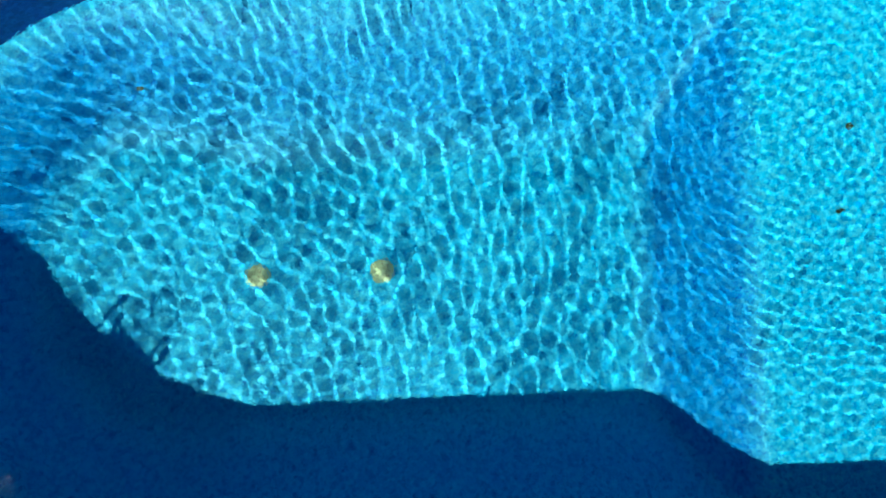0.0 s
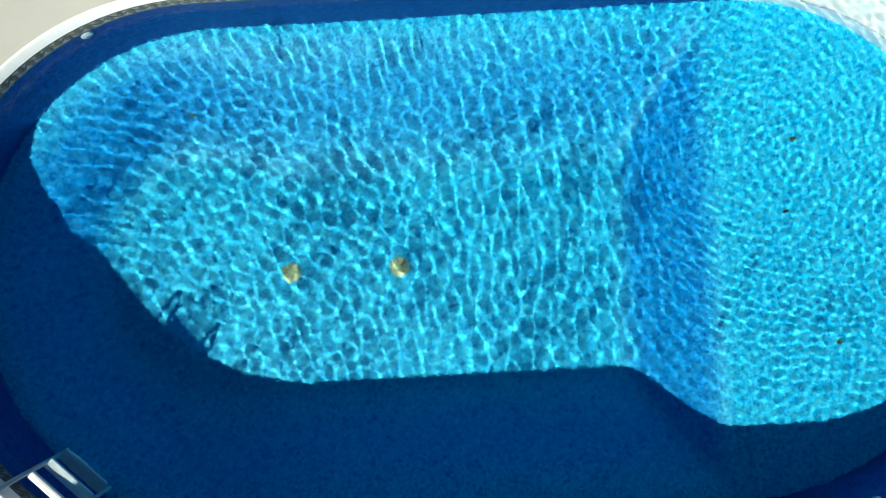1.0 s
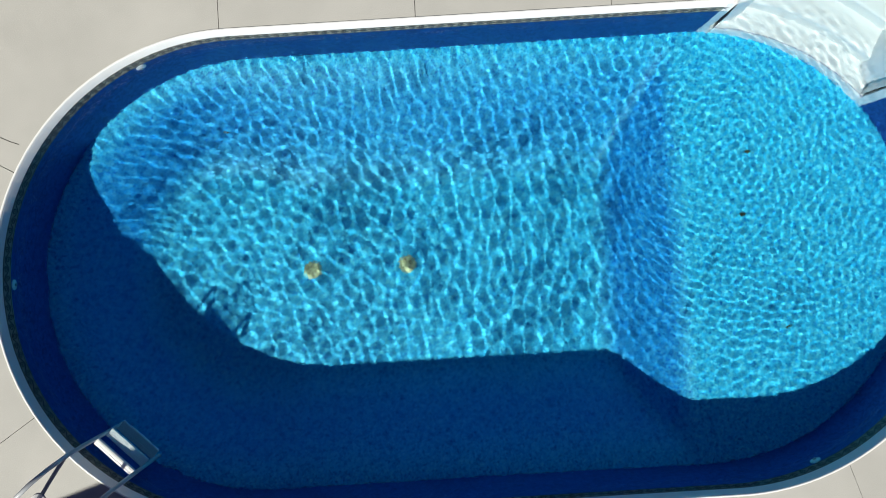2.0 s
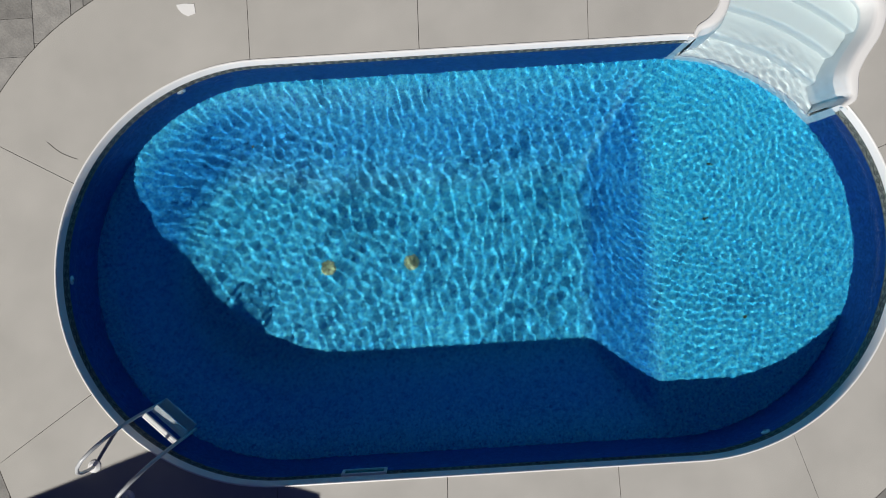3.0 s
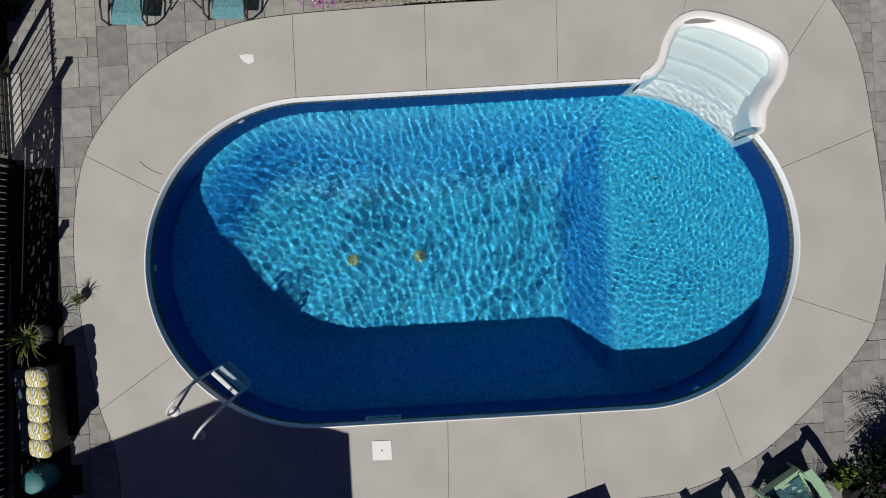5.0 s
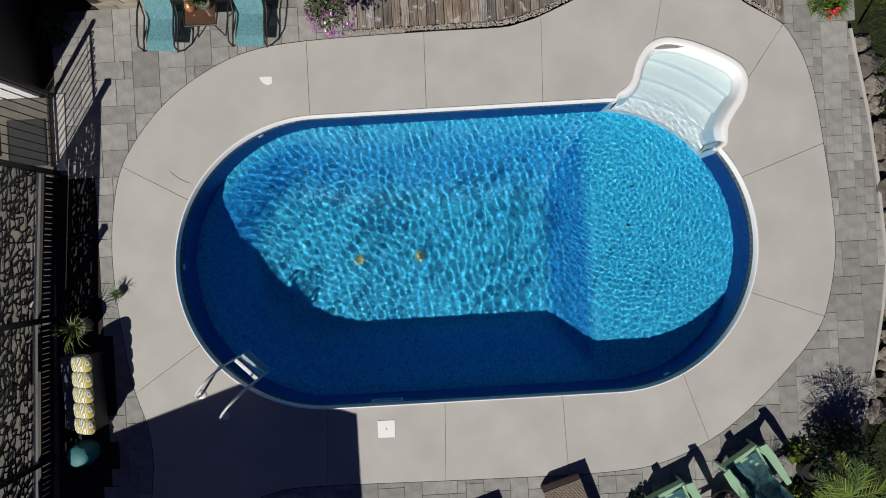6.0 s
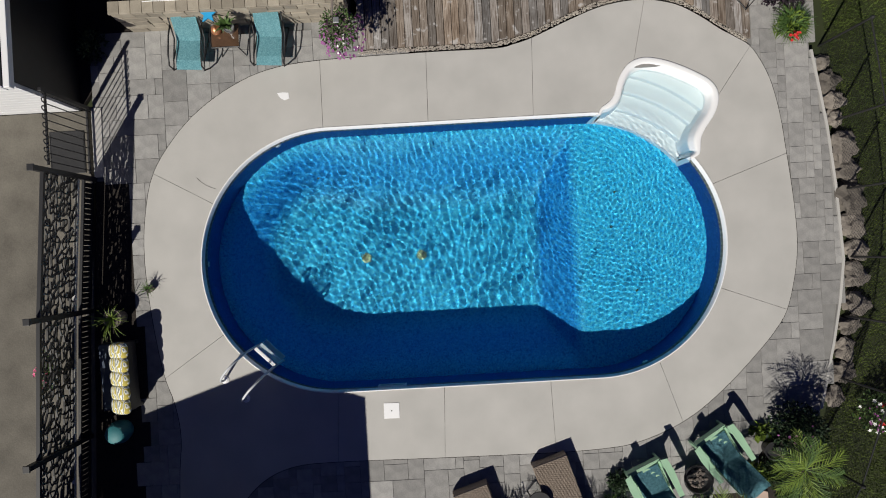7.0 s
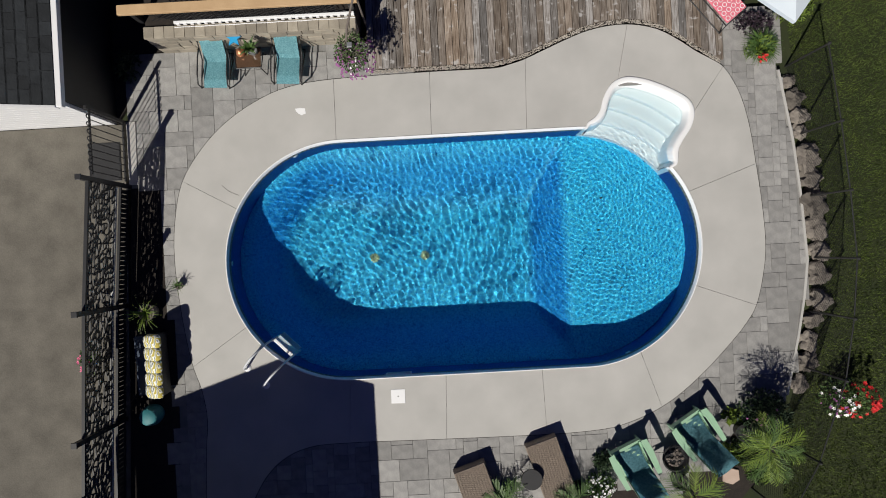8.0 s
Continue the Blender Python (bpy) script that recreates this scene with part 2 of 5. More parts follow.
def wave_packet(px, py, size, lam, ang, amp, bend):
    """Add a short train of curved crests round one place."""
    i0, i1 = np.searchsorted(xs, (px - 2.3 * size, px + 2.3 * size))
    j0, j1 = np.searchsorted(ys, (py - 2.3 * size, py + 2.3 * size))
    if i1 <= i0 or j1 <= j0:
        return
    x, y = X[j0:j1, i0:i1] - px, Y[j0:j1, i0:i1] - py
    u, v = x * math.cos(ang) + y * math.sin(ang), y * math.cos(ang) - x * math.sin(ang)
    swing = 0.12 * lam * np.sin(v / (lam * 0.9) + px * 7) + bend * v * v
    H[j0:j1, i0:i1] += amp * np.exp(-(x * x + y * y) / size ** 2) * np.sin(2 * math.pi / lam * (u + swing) + px * 31 + py * 17)


# crests run mostly across the pool in its middle, aslant at the deep end, short and fine at the shallow end
for k in range(360):
    px, py = rng.uniform(-5.0, 4.8), rng.uniform(-2.5, 2.5)
    size = rng.uniform(0.35, 0.95)
    if px > 1.6:
        lam, ang, amp = rng.uniform(0.065, 0.125), math.atan2(py - 0.35, px - 2.2) + rng.normal(0, 0.5), 0.00046
    elif py > 1.3:
        lam, ang, amp = rng.uniform(0.085, 0.18), rng.normal(0.15, 0.3), 0.00038
    elif px < -1.9:
        lam, ang, amp = rng.uniform(0.09, 0.21), rng.normal(0.75, 0.5), 0.00038
    else:
        lam, ang, amp = rng.uniform(0.09, 0.23), rng.normal(0.10, 0.30), 0.00037
    wave_packet(px, py, size, lam, ang, amp * (lam / 0.18) ** 1.8, rng.normal(0, 0.25))
for rx, ry, lam, size in ((2.75, 0.35, 0.10, 0.55), (-2.9, 0.9, 0.13, 0.6)):
    dist = np.hypot(X - rx, Y - ry)
    H += 0.00030 * np.exp(-(dist / size) ** 2) * np.sin(2 * math.pi * dist / lam)
# sheltered water over the stair lies calmer
H *= 1 - 0.72 * np.clip((np.hypot(X - CR, Y) - 2.46) / 0.25, 0, 1) * (X > CR)
Z = WATER_Z + H
in_oval = np.hypot(X - np.clip(X, CL, CR), Y) < R_IN + 0.03
poly = step_outline(-0.06) + [(3.2, 1.9)]
in_step = np.zeros_like(in_oval)
for (x0, y0), (x1, y1) in zip(poly, poly[1:] + poly[:1]):
    cross = ((y0 > Y) != (y1 > Y)) & (X < (x1 - x0) * (Y - y0) / (y1 - y0 + 1e-12) + x0)
    in_step ^= cross
inside = in_oval | in_step
cell_ok = inside[:-1, :-1] & inside[1:, :-1] & inside[:-1, 1:] & inside[1:, 1:]
idx = -np.ones(X.shape, int)
used = np.zeros(X.shape, bool)
for dj, di in ((0, 0), (1, 0), (0, 1), (1, 1)):
    used[dj:dj + cell_ok.shape[0], di:di + cell_ok.shape[1]] |= cell_ok
idx[used] = np.arange(used.sum())
verts = np.stack([X[used], Y[used], Z[used]], 1)
jj, ii = np.nonzero(cell_ok)
faces = np.stack([idx[jj, ii], idx[jj, ii + 1], idx[jj + 1, ii + 1], idx[jj + 1, ii]], 1)
me = bpy.data.meshes.new("pool_water")
me.from_pydata(verts.tolist(), [], faces.tolist())
me.materials.append(M_WATER)
me.polygons.foreach_set("use_smooth", [True] * len(me.polygons))
water = tagged(new("water", me), "clear rippled pool water", "water", kind="structure")
water.cycles.is_caustics_caster = True
sun.data.cycles.is_caustics_light = True

# ---- stair unit ----
stair = thing("pool_stair", "white fibreglass corner stair with curved treads, under water", "pool stair", kind="structure")
bm = bmesh.new()
ins, outs = step_outline(-0.11), step_outline(0.0)
strip(bm, None, [(outs, -0.06), (outs, 0.010), (step_outline(-0.016), 0.016), (step_outline(-0.085), 0.014), (step_outline(-0.11), 0.006), (step_outline(-0.135), -0.04), (step_outline(-0.165), -0.16), (step_outline(-0.20), -0.30), (step_outline(-0.23), -1.15)])
part("rim", bm, M_WHITE, stair, "", smooth=True)


def span(r, poly):
    """The angles between which the arc of radius r lies inside the stair."""
    ok = [a for a in np.linspace(radians(30), radians(95), 261) if even_odd(CR + r * math.cos(a), r * math.sin(a), poly)]
    return (ok[0], ok[-1]) if ok else None


def even_odd(x, y, poly):
    c = False
    for (x0, y0), (x1, y1) in zip(poly, poly[1:] + poly[:1]):
        if (y0 > y) != (y1 > y) and x < (x1 - x0) * (y - y0) / (y1 - y0) + x0:
            c = not c
    return c


def curved_tread(r0, r1, z, drop):
    """A tread between two arcs with a rounded nose and its riser below."""
    bm = bmesh.new()
    poly = step_outline(-0.10) + [(3.9, 1.2), (2.9, 1.6), (2.45, 2.2)]
    rows = [(r0 + 0.006, z - drop), (r0 + 0.002, z - 0.035), (r0 + 0.010, z - 0.012), (r0 + 0.035, z)]
    rows += [(r0 + 0.035 + (r1 - r0 - 0.035) * k / 8, z + 0.004 * k / 8) for k in range(1, 9)]
    prev = None
    for r, zz in rows:
        lim = span(r, poly)
        if lim is None:
            break
        row = [bm.verts.new((CR + r * math.cos(lim[0] + (lim[1] - lim[0]) * k / 40), r * math.sin(lim[0] + (lim[1] - lim[0]) * k / 40), zz)) for k in range(41)]
        if prev:
            for k in range(40):
                bm.faces.new((prev[k], prev[k + 1], row[k + 1], row[k]))
        prev = row
    part("tread", bm, M_STEP, stair, smooth=True)


for r0, r1, z, drop in ((2.45, 2.74, -0.88, 0.27), (2.72, 3.05, -0.66, 0.24), (3.03, 3.35, -0.45, 0.23), (3.33, 3.95, -0.25, 0.22)):
    curved_tread(r0, r1, z, drop)

for a0, a1 in ((37.4, 39.6), (84.2, 86.2)):
    bm = bmesh.new()
    prism(bm, [(CR + r * math.cos(radians(a)), r * math.sin(radians(a))) for r, a in ((R_IN - 0.003, a0), (2.50, a0), (2.50, a1), (R_IN - 0.003, a1))], -1.15, 0.004)
    part("jamb", bm, M_WHITE, stair)

# ---- concrete deck ----
deck = thing("pool_deck", "pale broomed concrete pool deck cast in panels", "deck", kind="structure")
OUTER = [(-2.63, 3.76), (-0.63, 3.80), (0.66, 3.80), (1.02, 3.86), (1.37, 3.96), (2.05, 4.24), (2.58, 4.44), (3.05, 4.54), (3.52, 4.56), (3.90, 4.50), (4.22, 4.39),
         (4.60, 4.16), (4.90, 3.94), (5.20, 3.76), (5.46, 3.58), (5.68, 3.22), (5.83, 2.83), (5.95, 2.25), (6.03, 1.53), (6.11, 0.70), (6.14, -0.12), (6.06, -0.75), (5.88, -1.40),
         (5.62, -1.80), (5.27, -2.19), (4.75, -2.70), (4.16, -3.18), (3.60, -3.50), (2.95, -3.73), (2.40, -3.81), (1.40, -3.84), (-0.69, -3.82), (-2.70, -3.79), (-3.55, -3.84),
         (-4.15, -4.10), (-4.60, -4.60), (-4.85, -5.30), (-4.95, -7.00), (-5.75, -7.00), (-5.70, -4.20), (-5.62, -3.20), (-5.70, -2.55), (-5.88, -1.95), (-6.04, -0.90), (-6.12, 0.20), (-6.06, 1.05), (-5.87, 1.81),
         (-5.45, 2.45), (-4.95, 2.95), (-4.30, 3.37), (-3.60, 3.64)]


def clockwise_from(pts, a, b):
    """The run of the closed outline from its place nearest a to that nearest b."""
    ia = min(range(len(pts)), key=lambda i: (pts[i][0] - a[0]) ** 2 + (pts[i][1] - a[1]) ** 2)
    ib = min(range(len(pts)), key=lambda i: (pts[i][0] - b[0]) ** 2 + (pts[i][1] - b[1]) ** 2)
    out = [pts[ia]]
    while ia != ib:
        ia = (ia + 1) % len(pts)
        out.append(pts[ia])
    return out


def smooth_closed(pts, n=4):
    out = []
    k = len(pts)
    for i in range(k):
        p0, p1, p2, p3 = (Vector(pts[(i + d) % k]) for d in (-1, 0, 1, 2))
        for s in range(n):
            t = s / n
            q = 0.5 * ((2 * p1) + (p2 - p0) * t + (2 * p0 - 5 * p1 + 4 * p2 - p3) * t * t + (3 * p1 - p0 - 3 * p2 + p3) * t ** 3)
            out.append((q.x, q.y))
    return out


outer = smooth_closed(OUTER)
# inner line, clockwise: the pool's edge with the stair's rim let into it
inner = list(reversed(oval(R_OUT + 0.003, 64, skip_step=True)))[0:]
inner = inner + step_outline(0.004)[3:-3]
JOINTS = [((-2.64, 2.50), (-2.63, 3.76)), ((-0.66, 2.50), (-0.63, 3.80)), ((1.32, 2.50), (1.37, 3.96)), ((3.30, 3.42), (3.52, 4.56)), ((4.76, 2.70), (5.46, 3.58)), ((4.66, 1.03), (6.03, 1.53)),
          ((4.70, -0.95), (5.88, -1.40)), ((3.40, -2.26), (3.80, -3.38)), ((1.37, -2.50), (1.40, -3.84)), ((-0.63, -2.50), (-0.69, -3.82)), ((-2.62, -2.50), (-2.70, -3.79)),
          ((-4.76, -1.30), (-5.85, -2.04)), ((-4.78, 1.15), (-5.87, 1.81))]


def segment_gap(p, a, b):
    p, a, b = Vector(p), Vector(a), Vector(b)
    t = max(0.0, min(1.0, (p - a).dot(b - a) / max(1e-9, (b - a).length_squared)))
    return (p - a - (b - a) * t).length


def insert_nearest(pts, p):
    """Put p into the outline in place of, or beside, its nearest stretch."""
    best = min(range(len(pts)), key=lambda i: segment_gap(p, pts[i], pts[(i + 1) % len(pts)]))
    near = min(range(len(pts)), key=lambda i: (Vector(p) - Vector(pts[i])).length)
    if (Vector(p) - Vector(pts[near])).length < 0.05:
        return pts[near]
    a, b = Vector(pts[best]), Vector(pts[(best + 1) % len(pts)])
    t = max(0.0, min(1.0, (Vector(p) - a).dot(b - a) / max(1e-9, (b - a).length_squared)))
    q = tuple(a + (b - a) * t)
    pts.insert(best + 1, q)
    return q


grown = [tuple(Vector(a) + Vector(((b[1] - c[1]), (c[0] - b[0]))).normalized() * 0.012) for c, a, b in zip(outer[-1:] + outer[:-1], outer, outer[1:] + outer[:1])]
if abs(grown[0][1]) < abs(outer[0][1]):
    grown = [tuple(2 * Vector(o) - Vector(g)) for o, g in zip(outer, grown)]
bm = bmesh.new()
strip(bm, None, [(outer + outer[:1], -0.005), (grown + grown[:1], -0.005), (grown + grown[:1], -0.05)])
part("edge_joint", bm, M_SOIL_SHADE, deck, "dark joint round the slab")
joint_pts = [(insert_nearest(inner, a), insert_nearest(outer, b)) for a, b in JOINTS]
for k in range(len(joint_pts)):
    (ia, oa), (ib, ob_) = joint_pts[k], joint_pts[(k + 1) % len(joint_pts)]
    run_o = clockwise_from(outer, oa, ob_)
    run_i = clockwise_from(inner, ia, ib)
    pts = run_o + run_i[::-1]
    # shrink the two joint edges by a few millimetres
    g = 0.0035
    da, db = (Vector(run_o[1]) - Vector(run_o[0])).normalized() * g, (Vector(run_o[-2]) - Vector(run_o[-1])).normalized() * g
    pts[0] = tuple(Vector(run_o[0]) + da)
    pts[len(run_o) - 1] = tuple(Vector(run_o[-1]) + db)
    pts[len(run_o)] = tuple(Vector(run_i[-1]) + db)
    pts[-1] = tuple(Vector(run_i[0]) + da)
    bm = bmesh.new()
    prism(bm, pts[::-1], -0.12, 0.0)
    part("slab_panel", bm, M_CONCRETE, deck)

# ---- more materials ----


def board_wood(name):
    """Grey weathered boards: long grain, knots of wear and pale worn patches."""
    m = surf(name, (0.135, 0.112, 0.095), (0.40, 0.36, 0.32), 2.0, 0.9, 0.0, vary=0.42)
    n, l = m.node_tree.nodes, m.node_tree.links
    b, hsv = n["Principled BSDF"], next(q for q in n if q.type == "HUE_SAT")
    oi, spin, part_of, sat = next(q for q in n if q.type == "OBJECT_INFO"), n.new("ShaderNodeMath"), n.new("ShaderNodeMath"), n.new("ShaderNodeMapRange")
    spin.operation, part_of.operation = "MULTIPLY", "FRACT"
    spin.inputs[1].default_value = 7.31
    sat.inputs["To Min"].default_value, sat.inputs["To Max"].default_value = 0.35, 1.75
    l.new(oi.outputs["Random"], spin.inputs[0])
    l.new(spin.outputs[0], part_of.inputs[0])
    l.new(part_of.outputs[0], sat.inputs["Value"])
    l.new(sat.outputs[0], hsv.inputs["Saturation"])
    tc, mp, grain, wear = next(q for q in n if q.type == "TEX_COORD"), n.new("ShaderNodeMapping"), n.new("ShaderNodeTexNoise"), n.new("ShaderNodeTexNoise")
    mp.inputs["Scale"].default_value = (42, 2.2, 10)
    grain.inputs["Scale"].default_value, grain.inputs["Detail"].default_value = 1.6, 6
    wear.inputs["Scale"].default_value, wear.inputs["Detail"].default_value = 8.0, 7
    l.new(tc.outputs["Object"], mp.inputs["Vector"])
    l.new(mp.outputs[0], grain.inputs["Vector"])
    l.new(tc.outputs["Object"], wear.inputs["Vector"])
    dark, pale, r1, r2 = n.new("ShaderNodeMix"), n.new("ShaderNodeMix"), n.new("ShaderNodeMapRange"), n.new("ShaderNodeMapRange")
    for q in (dark, pale):
        q.data_type = "RGBA"
    dark.blend_type = "MULTIPLY"
    r1.inputs["From Min"].default_value, r1.inputs["From Max"].default_value = 0.58, 0.36
    r2.inputs["From Min"].default_value, r2.inputs["From Max"].default_value = 0.61, 0.70
    r2.inputs["To Max"].default_value = 0.6
    l.new(grain.outputs["Fac"], r1.inputs["Value"])
    l.new(wear.outputs["Fac"], r2.inputs["Value"])
    dark.inputs[7].default_value, pale.inputs[7].default_value = (0.45, 0.40, 0.36, 1), (0.55, 0.54, 0.53, 1)
    l.new(r1.outputs[0], dark.inputs[0])
    l.new(hsv.outputs[0], dark.inputs[6])
    l.new(r2.outputs[0], pale.inputs[0])
    l.new(dark.outputs[2], pale.inputs[6])
    l.new(pale.outputs[2], b.inputs["Base Color"])
    bp = n.new("ShaderNodeBump")
    bp.inputs["Strength"].default_value, bp.inputs["Distance"].default_value = 0.5, 0.004
    l.new(grain.outputs["Fac"], bp.inputs["Height"])
    l.new(bp.outputs[0], b.inputs["Normal"])
    return m


def zigzag_cloth(name):
    """Printed cotton: wavy bands of mustard, white and grey."""
    m = surf(name, (0.5, 0.4, 0.1), (0.9, 0.9, 0.8), 9, 0.9, 0.15, fine=60)
    n, l = m.node_tree.nodes, m.node_tree.links
    tc = next(q for q in n if q.type == "TEX_COORD")
    wave, ramp = n.new("ShaderNodeTexWave"), n.new("ShaderNodeValToRGB")
    wave.wave_type, wave.bands_direction = "BANDS", "X"
    wave.inputs["Scale"].default_value, wave.inputs["Distortion"].default_value = 2.6, 7.0
    wave.inputs["Detail"].default_value, wave.inputs["Detail Scale"].default_value = 1.0, 3.0
    l.new(tc.outputs["Object"], wave.inputs["Vector"])
    stops = ramp.color_ramp.elements
    stops[0].position, stops[0].color = 0.15, (0.46, 0.38, 0.08, 1)
    stops[1].position, stops[1].color = 0.90, (0.24, 0.27, 0.26, 1)
    for place, tone in ((0.38, (0.66, 0.60, 0.27, 1)), (0.52, (0.86, 0.86, 0.78, 1)), (0.75, (0.82, 0.83, 0.78, 1))):
        stops.new(place).color = tone
    l.new(wave.outputs["Fac"], ramp.inputs[0])
    l.new(ramp.outputs[0], n["Principled BSDF"].inputs["Base Color"])
    return m


M_WOOD = board_wood("weathered_board")
M_CEDAR = surf("cedar", (0.42, 0.27, 0.14), (0.60, 0.42, 0.24), 3, 0.7, 0.2, vary=0.05)
M_STONE = surf("wall_stone", (0.20, 0.175, 0.14), (0.40, 0.36, 0.29), 5, 0.9, 0.5, vary=0.25)
M_BOULDER = surf("boulder", (0.07, 0.06, 0.053), (0.27, 0.24, 0.205), 4, 0.95, 0.8, fine=30, vary=0.35)
M_GRAVEL = surf("gravel", (0.16, 0.135, 0.11), (0.66, 0.61, 0.54), 30, 0.95, 0.6)
M_BLACK = surf("black_metal", (0.012, 0.012, 0.013), (0.022, 0.022, 0.024), 6, 0.5, 0.05)
M_PALE_RAIL = surf("pale_rail", (0.34, 0.34, 0.33), (0.48, 0.48, 0.46), 6, 0.6, 0.05)
M_AMBER = surf("brown_glass", (0.045, 0.028, 0.018), (0.13, 0.075, 0.045), 7, 0.12, 0.0)
M_SCREEN = surf("dark_screen", (0.020, 0.020, 0.020), (0.035, 0.034, 0.033), 6, 0.6, 0.05)
M_GREY = surf("galvanised", (0.30, 0.31, 0.32), (0.42, 0.43, 0.44), 6, 0.4, 0.05, metal=0.6)
M_SIDING = surf("white_siding", (0.70, 0.71, 0.72), (0.82, 0.82, 0.82), 2, 0.6, 0.05)
M_ROOF = surf("dark_shingle", (0.009, 0.011, 0.013), (0.029, 0.033, 0.037), 6, 0.9, 0.6, fine=30, vary=0.3)
M_WICKER = surf("brown_wicker", (0.13, 0.10, 0.078), (0.34, 0.275, 0.215), 30, 0.7, 0.5, fine=80)
M_TEAL = surf("teal_fabric", (0.03, 0.24, 0.32), (0.42, 0.74, 0.78), 40, 0.9, 0.3, fine=90)
M_TOWEL = surf("dark_teal_cloth", (0.025, 0.11, 0.15), (0.16, 0.36, 0.42), 24, 0.9, 0.3, fine=110)
M_GREEN = surf("mint_paint", (0.24, 0.42, 0.27), (0.34, 0.53, 0.36), 5, 0.55, 0.1)
M_TEALPAINT = surf("teal_glaze", (0.015, 0.12, 0.14), (0.03, 0.19, 0.21), 5, 0.6, 0.05)
M_YELLOW = zigzag_cloth("yellow_cushion")
M_SEATPAD = surf("blue_grey_fabric", (0.03, 0.045, 0.07), (0.08, 0.10, 0.14), 9, 0.9, 0.2)
M_COPPER = surf("copper", (0.62, 0.25, 0.12), (0.74, 0.36, 0.20), 6, 0.4, 0.05, metal=0.7)
M_SKYBLUE = surf("blue_glass", (0.02, 0.30, 0.62), (0.05, 0.42, 0.75), 6, 0.3, 0.02)
M_PINK = surf("coral_fabric", (0.62, 0.12, 0.18), (0.75, 0.22, 0.28), 9, 0.9, 0.1)
M_CANVAS = surf("pale_canvas", (0.50, 0.57, 0.64), (0.62, 0.68, 0.73), 2, 0.85, 0.1)
M_CLAY = surf("clay_pot", (0.10, 0.085, 0.075), (0.18, 0.15, 0.13), 6, 0.8, 0.2)
M_DARKTERRA = surf("stone_slab", (0.42, 0.31, 0.25), (0.56, 0.44, 0.36), 4, 0.9, 0.3)
M_LEAF = surf("green_leaf", (0.03, 0.075, 0.018), (0.10, 0.17, 0.04), 9, 0.6, 0.1, vary=0.1)
M_LEAF_LIGHT = surf("yellow_green_leaf", (0.045, 0.10, 0.012), (0.21, 0.28, 0.035), 9, 0.6, 0.1)
M_LEAF_DARK = surf("dark_leaf", (0.012, 0.03, 0.012), (0.03, 0.06, 0.02), 9, 0.6, 0.1)
M_BURGUNDY = surf("purple_leaf", (0.02, 0.012, 0.02), (0.05, 0.03, 0.045), 9, 0.7, 0.1)
M_RED = surf("red_petal", (0.45, 0.008, 0.010), (0.65, 0.03, 0.03), 9, 0.6, 0.0)
M_PETAL_W = surf("white_petal", (0.72, 0.72, 0.70), (0.85, 0.85, 0.83), 9, 0.6, 0.0)
M_PETAL_P = surf("purple_petal", (0.14, 0.02, 0.13), (0.42, 0.16, 0.38), 9, 0.6, 0.0)
M_PETAL_K = surf("pink_petal", (0.6, 0.06, 0.18), (0.8, 0.2, 0.35), 9, 0.6, 0.0)
M_SCROLL = surf("border_ink", (0.012, 0.013, 0.016), (0.03, 0.03, 0.035), 9, 0.5, 0.0)
M_BORDER = surf("border_print", (0.20, 0.21, 0.17), (0.34, 0.35, 0.30), 30, 0.5, 0.0)
M_DRAIN = surf("cream_plastic", (0.42, 0.56, 0.26), (0.58, 0.70, 0.40), 9, 0.5, 0.0)
M_GRASS_BLADE = surf("grass_blade", (0.007, 0.026, 0.002), (0.135, 0.185, 0.026), 3.2, 0.8, 0.0)

rnd = random.Random(11)


def inside(pt, poly):
    x, y = pt
    c = False
    for (x0, y0), (x1, y1) in zip(poly, poly[1:] + poly[:1]):
        if (y0 > y) != (y1 > y) and x < (x1 - x0) * (y - y0) / (y1 - y0) + x0:
            c = not c
    return c


def blob(bm, centre, size, seed, rough=0.25, sub=2):
    """An uneven stone or mound."""
    r = bmesh.ops.create_icosphere(bm, subdivisions=sub, radius=1.0)
    for v in r["verts"]:
        d = v.co.normalized()
        k = 1 + rough * noise.noise(d * 1.6 + Vector((seed * 3.1, seed, 0))) + rough * 0.5 * noise.noise(d * 4 + Vector((seed, 0, seed)))
        v.co = Vector((d.x * size[0] * k, d.y * size[1] * k, d.z * size[2] * k)) + Vector(centre)


def leaves(bm, n, centre, spread, length, width, rn, up=0.4, dome=True):
    """Many small bent leaves in an uneven mound."""
    for _ in range(n):
        d = Vector((rn.gauss(0, 1), rn.gauss(0, 1), rn.gauss(0, 1))).normalized()
        if dome:
            d.z = abs(d.z)
        k = rn.random() ** 0.45
        p = Vector(centre) + Vector((d.x * spread[0], d.y * spread[1], d.z * spread[2])) * k
        t = (d + Vector((rn.gauss(0, 0.6), rn.gauss(0, 0.6), rn.gauss(up, 0.4)))).normalized()
        s = t.cross(Vector((rn.gauss(0, 1), rn.gauss(0, 1), rn.gauss(0, 1)))).normalized()
        l, w = length * rn.uniform(0.6, 1.3), width * rn.uniform(0.7, 1.2)
        droop = Vector((0, 0, -0.18 * l))
        a, b, c, e = p - t * l * 0.5, p + s * w * 0.5, p - s * w * 0.5, p + t * l * 0.5 + droop
        va, vb, vc, ve = (bm.verts.new(q) for q in (a, b, c, e))
        bm.faces.new((va, vb, ve))
        bm.faces.new((va, ve, vc))


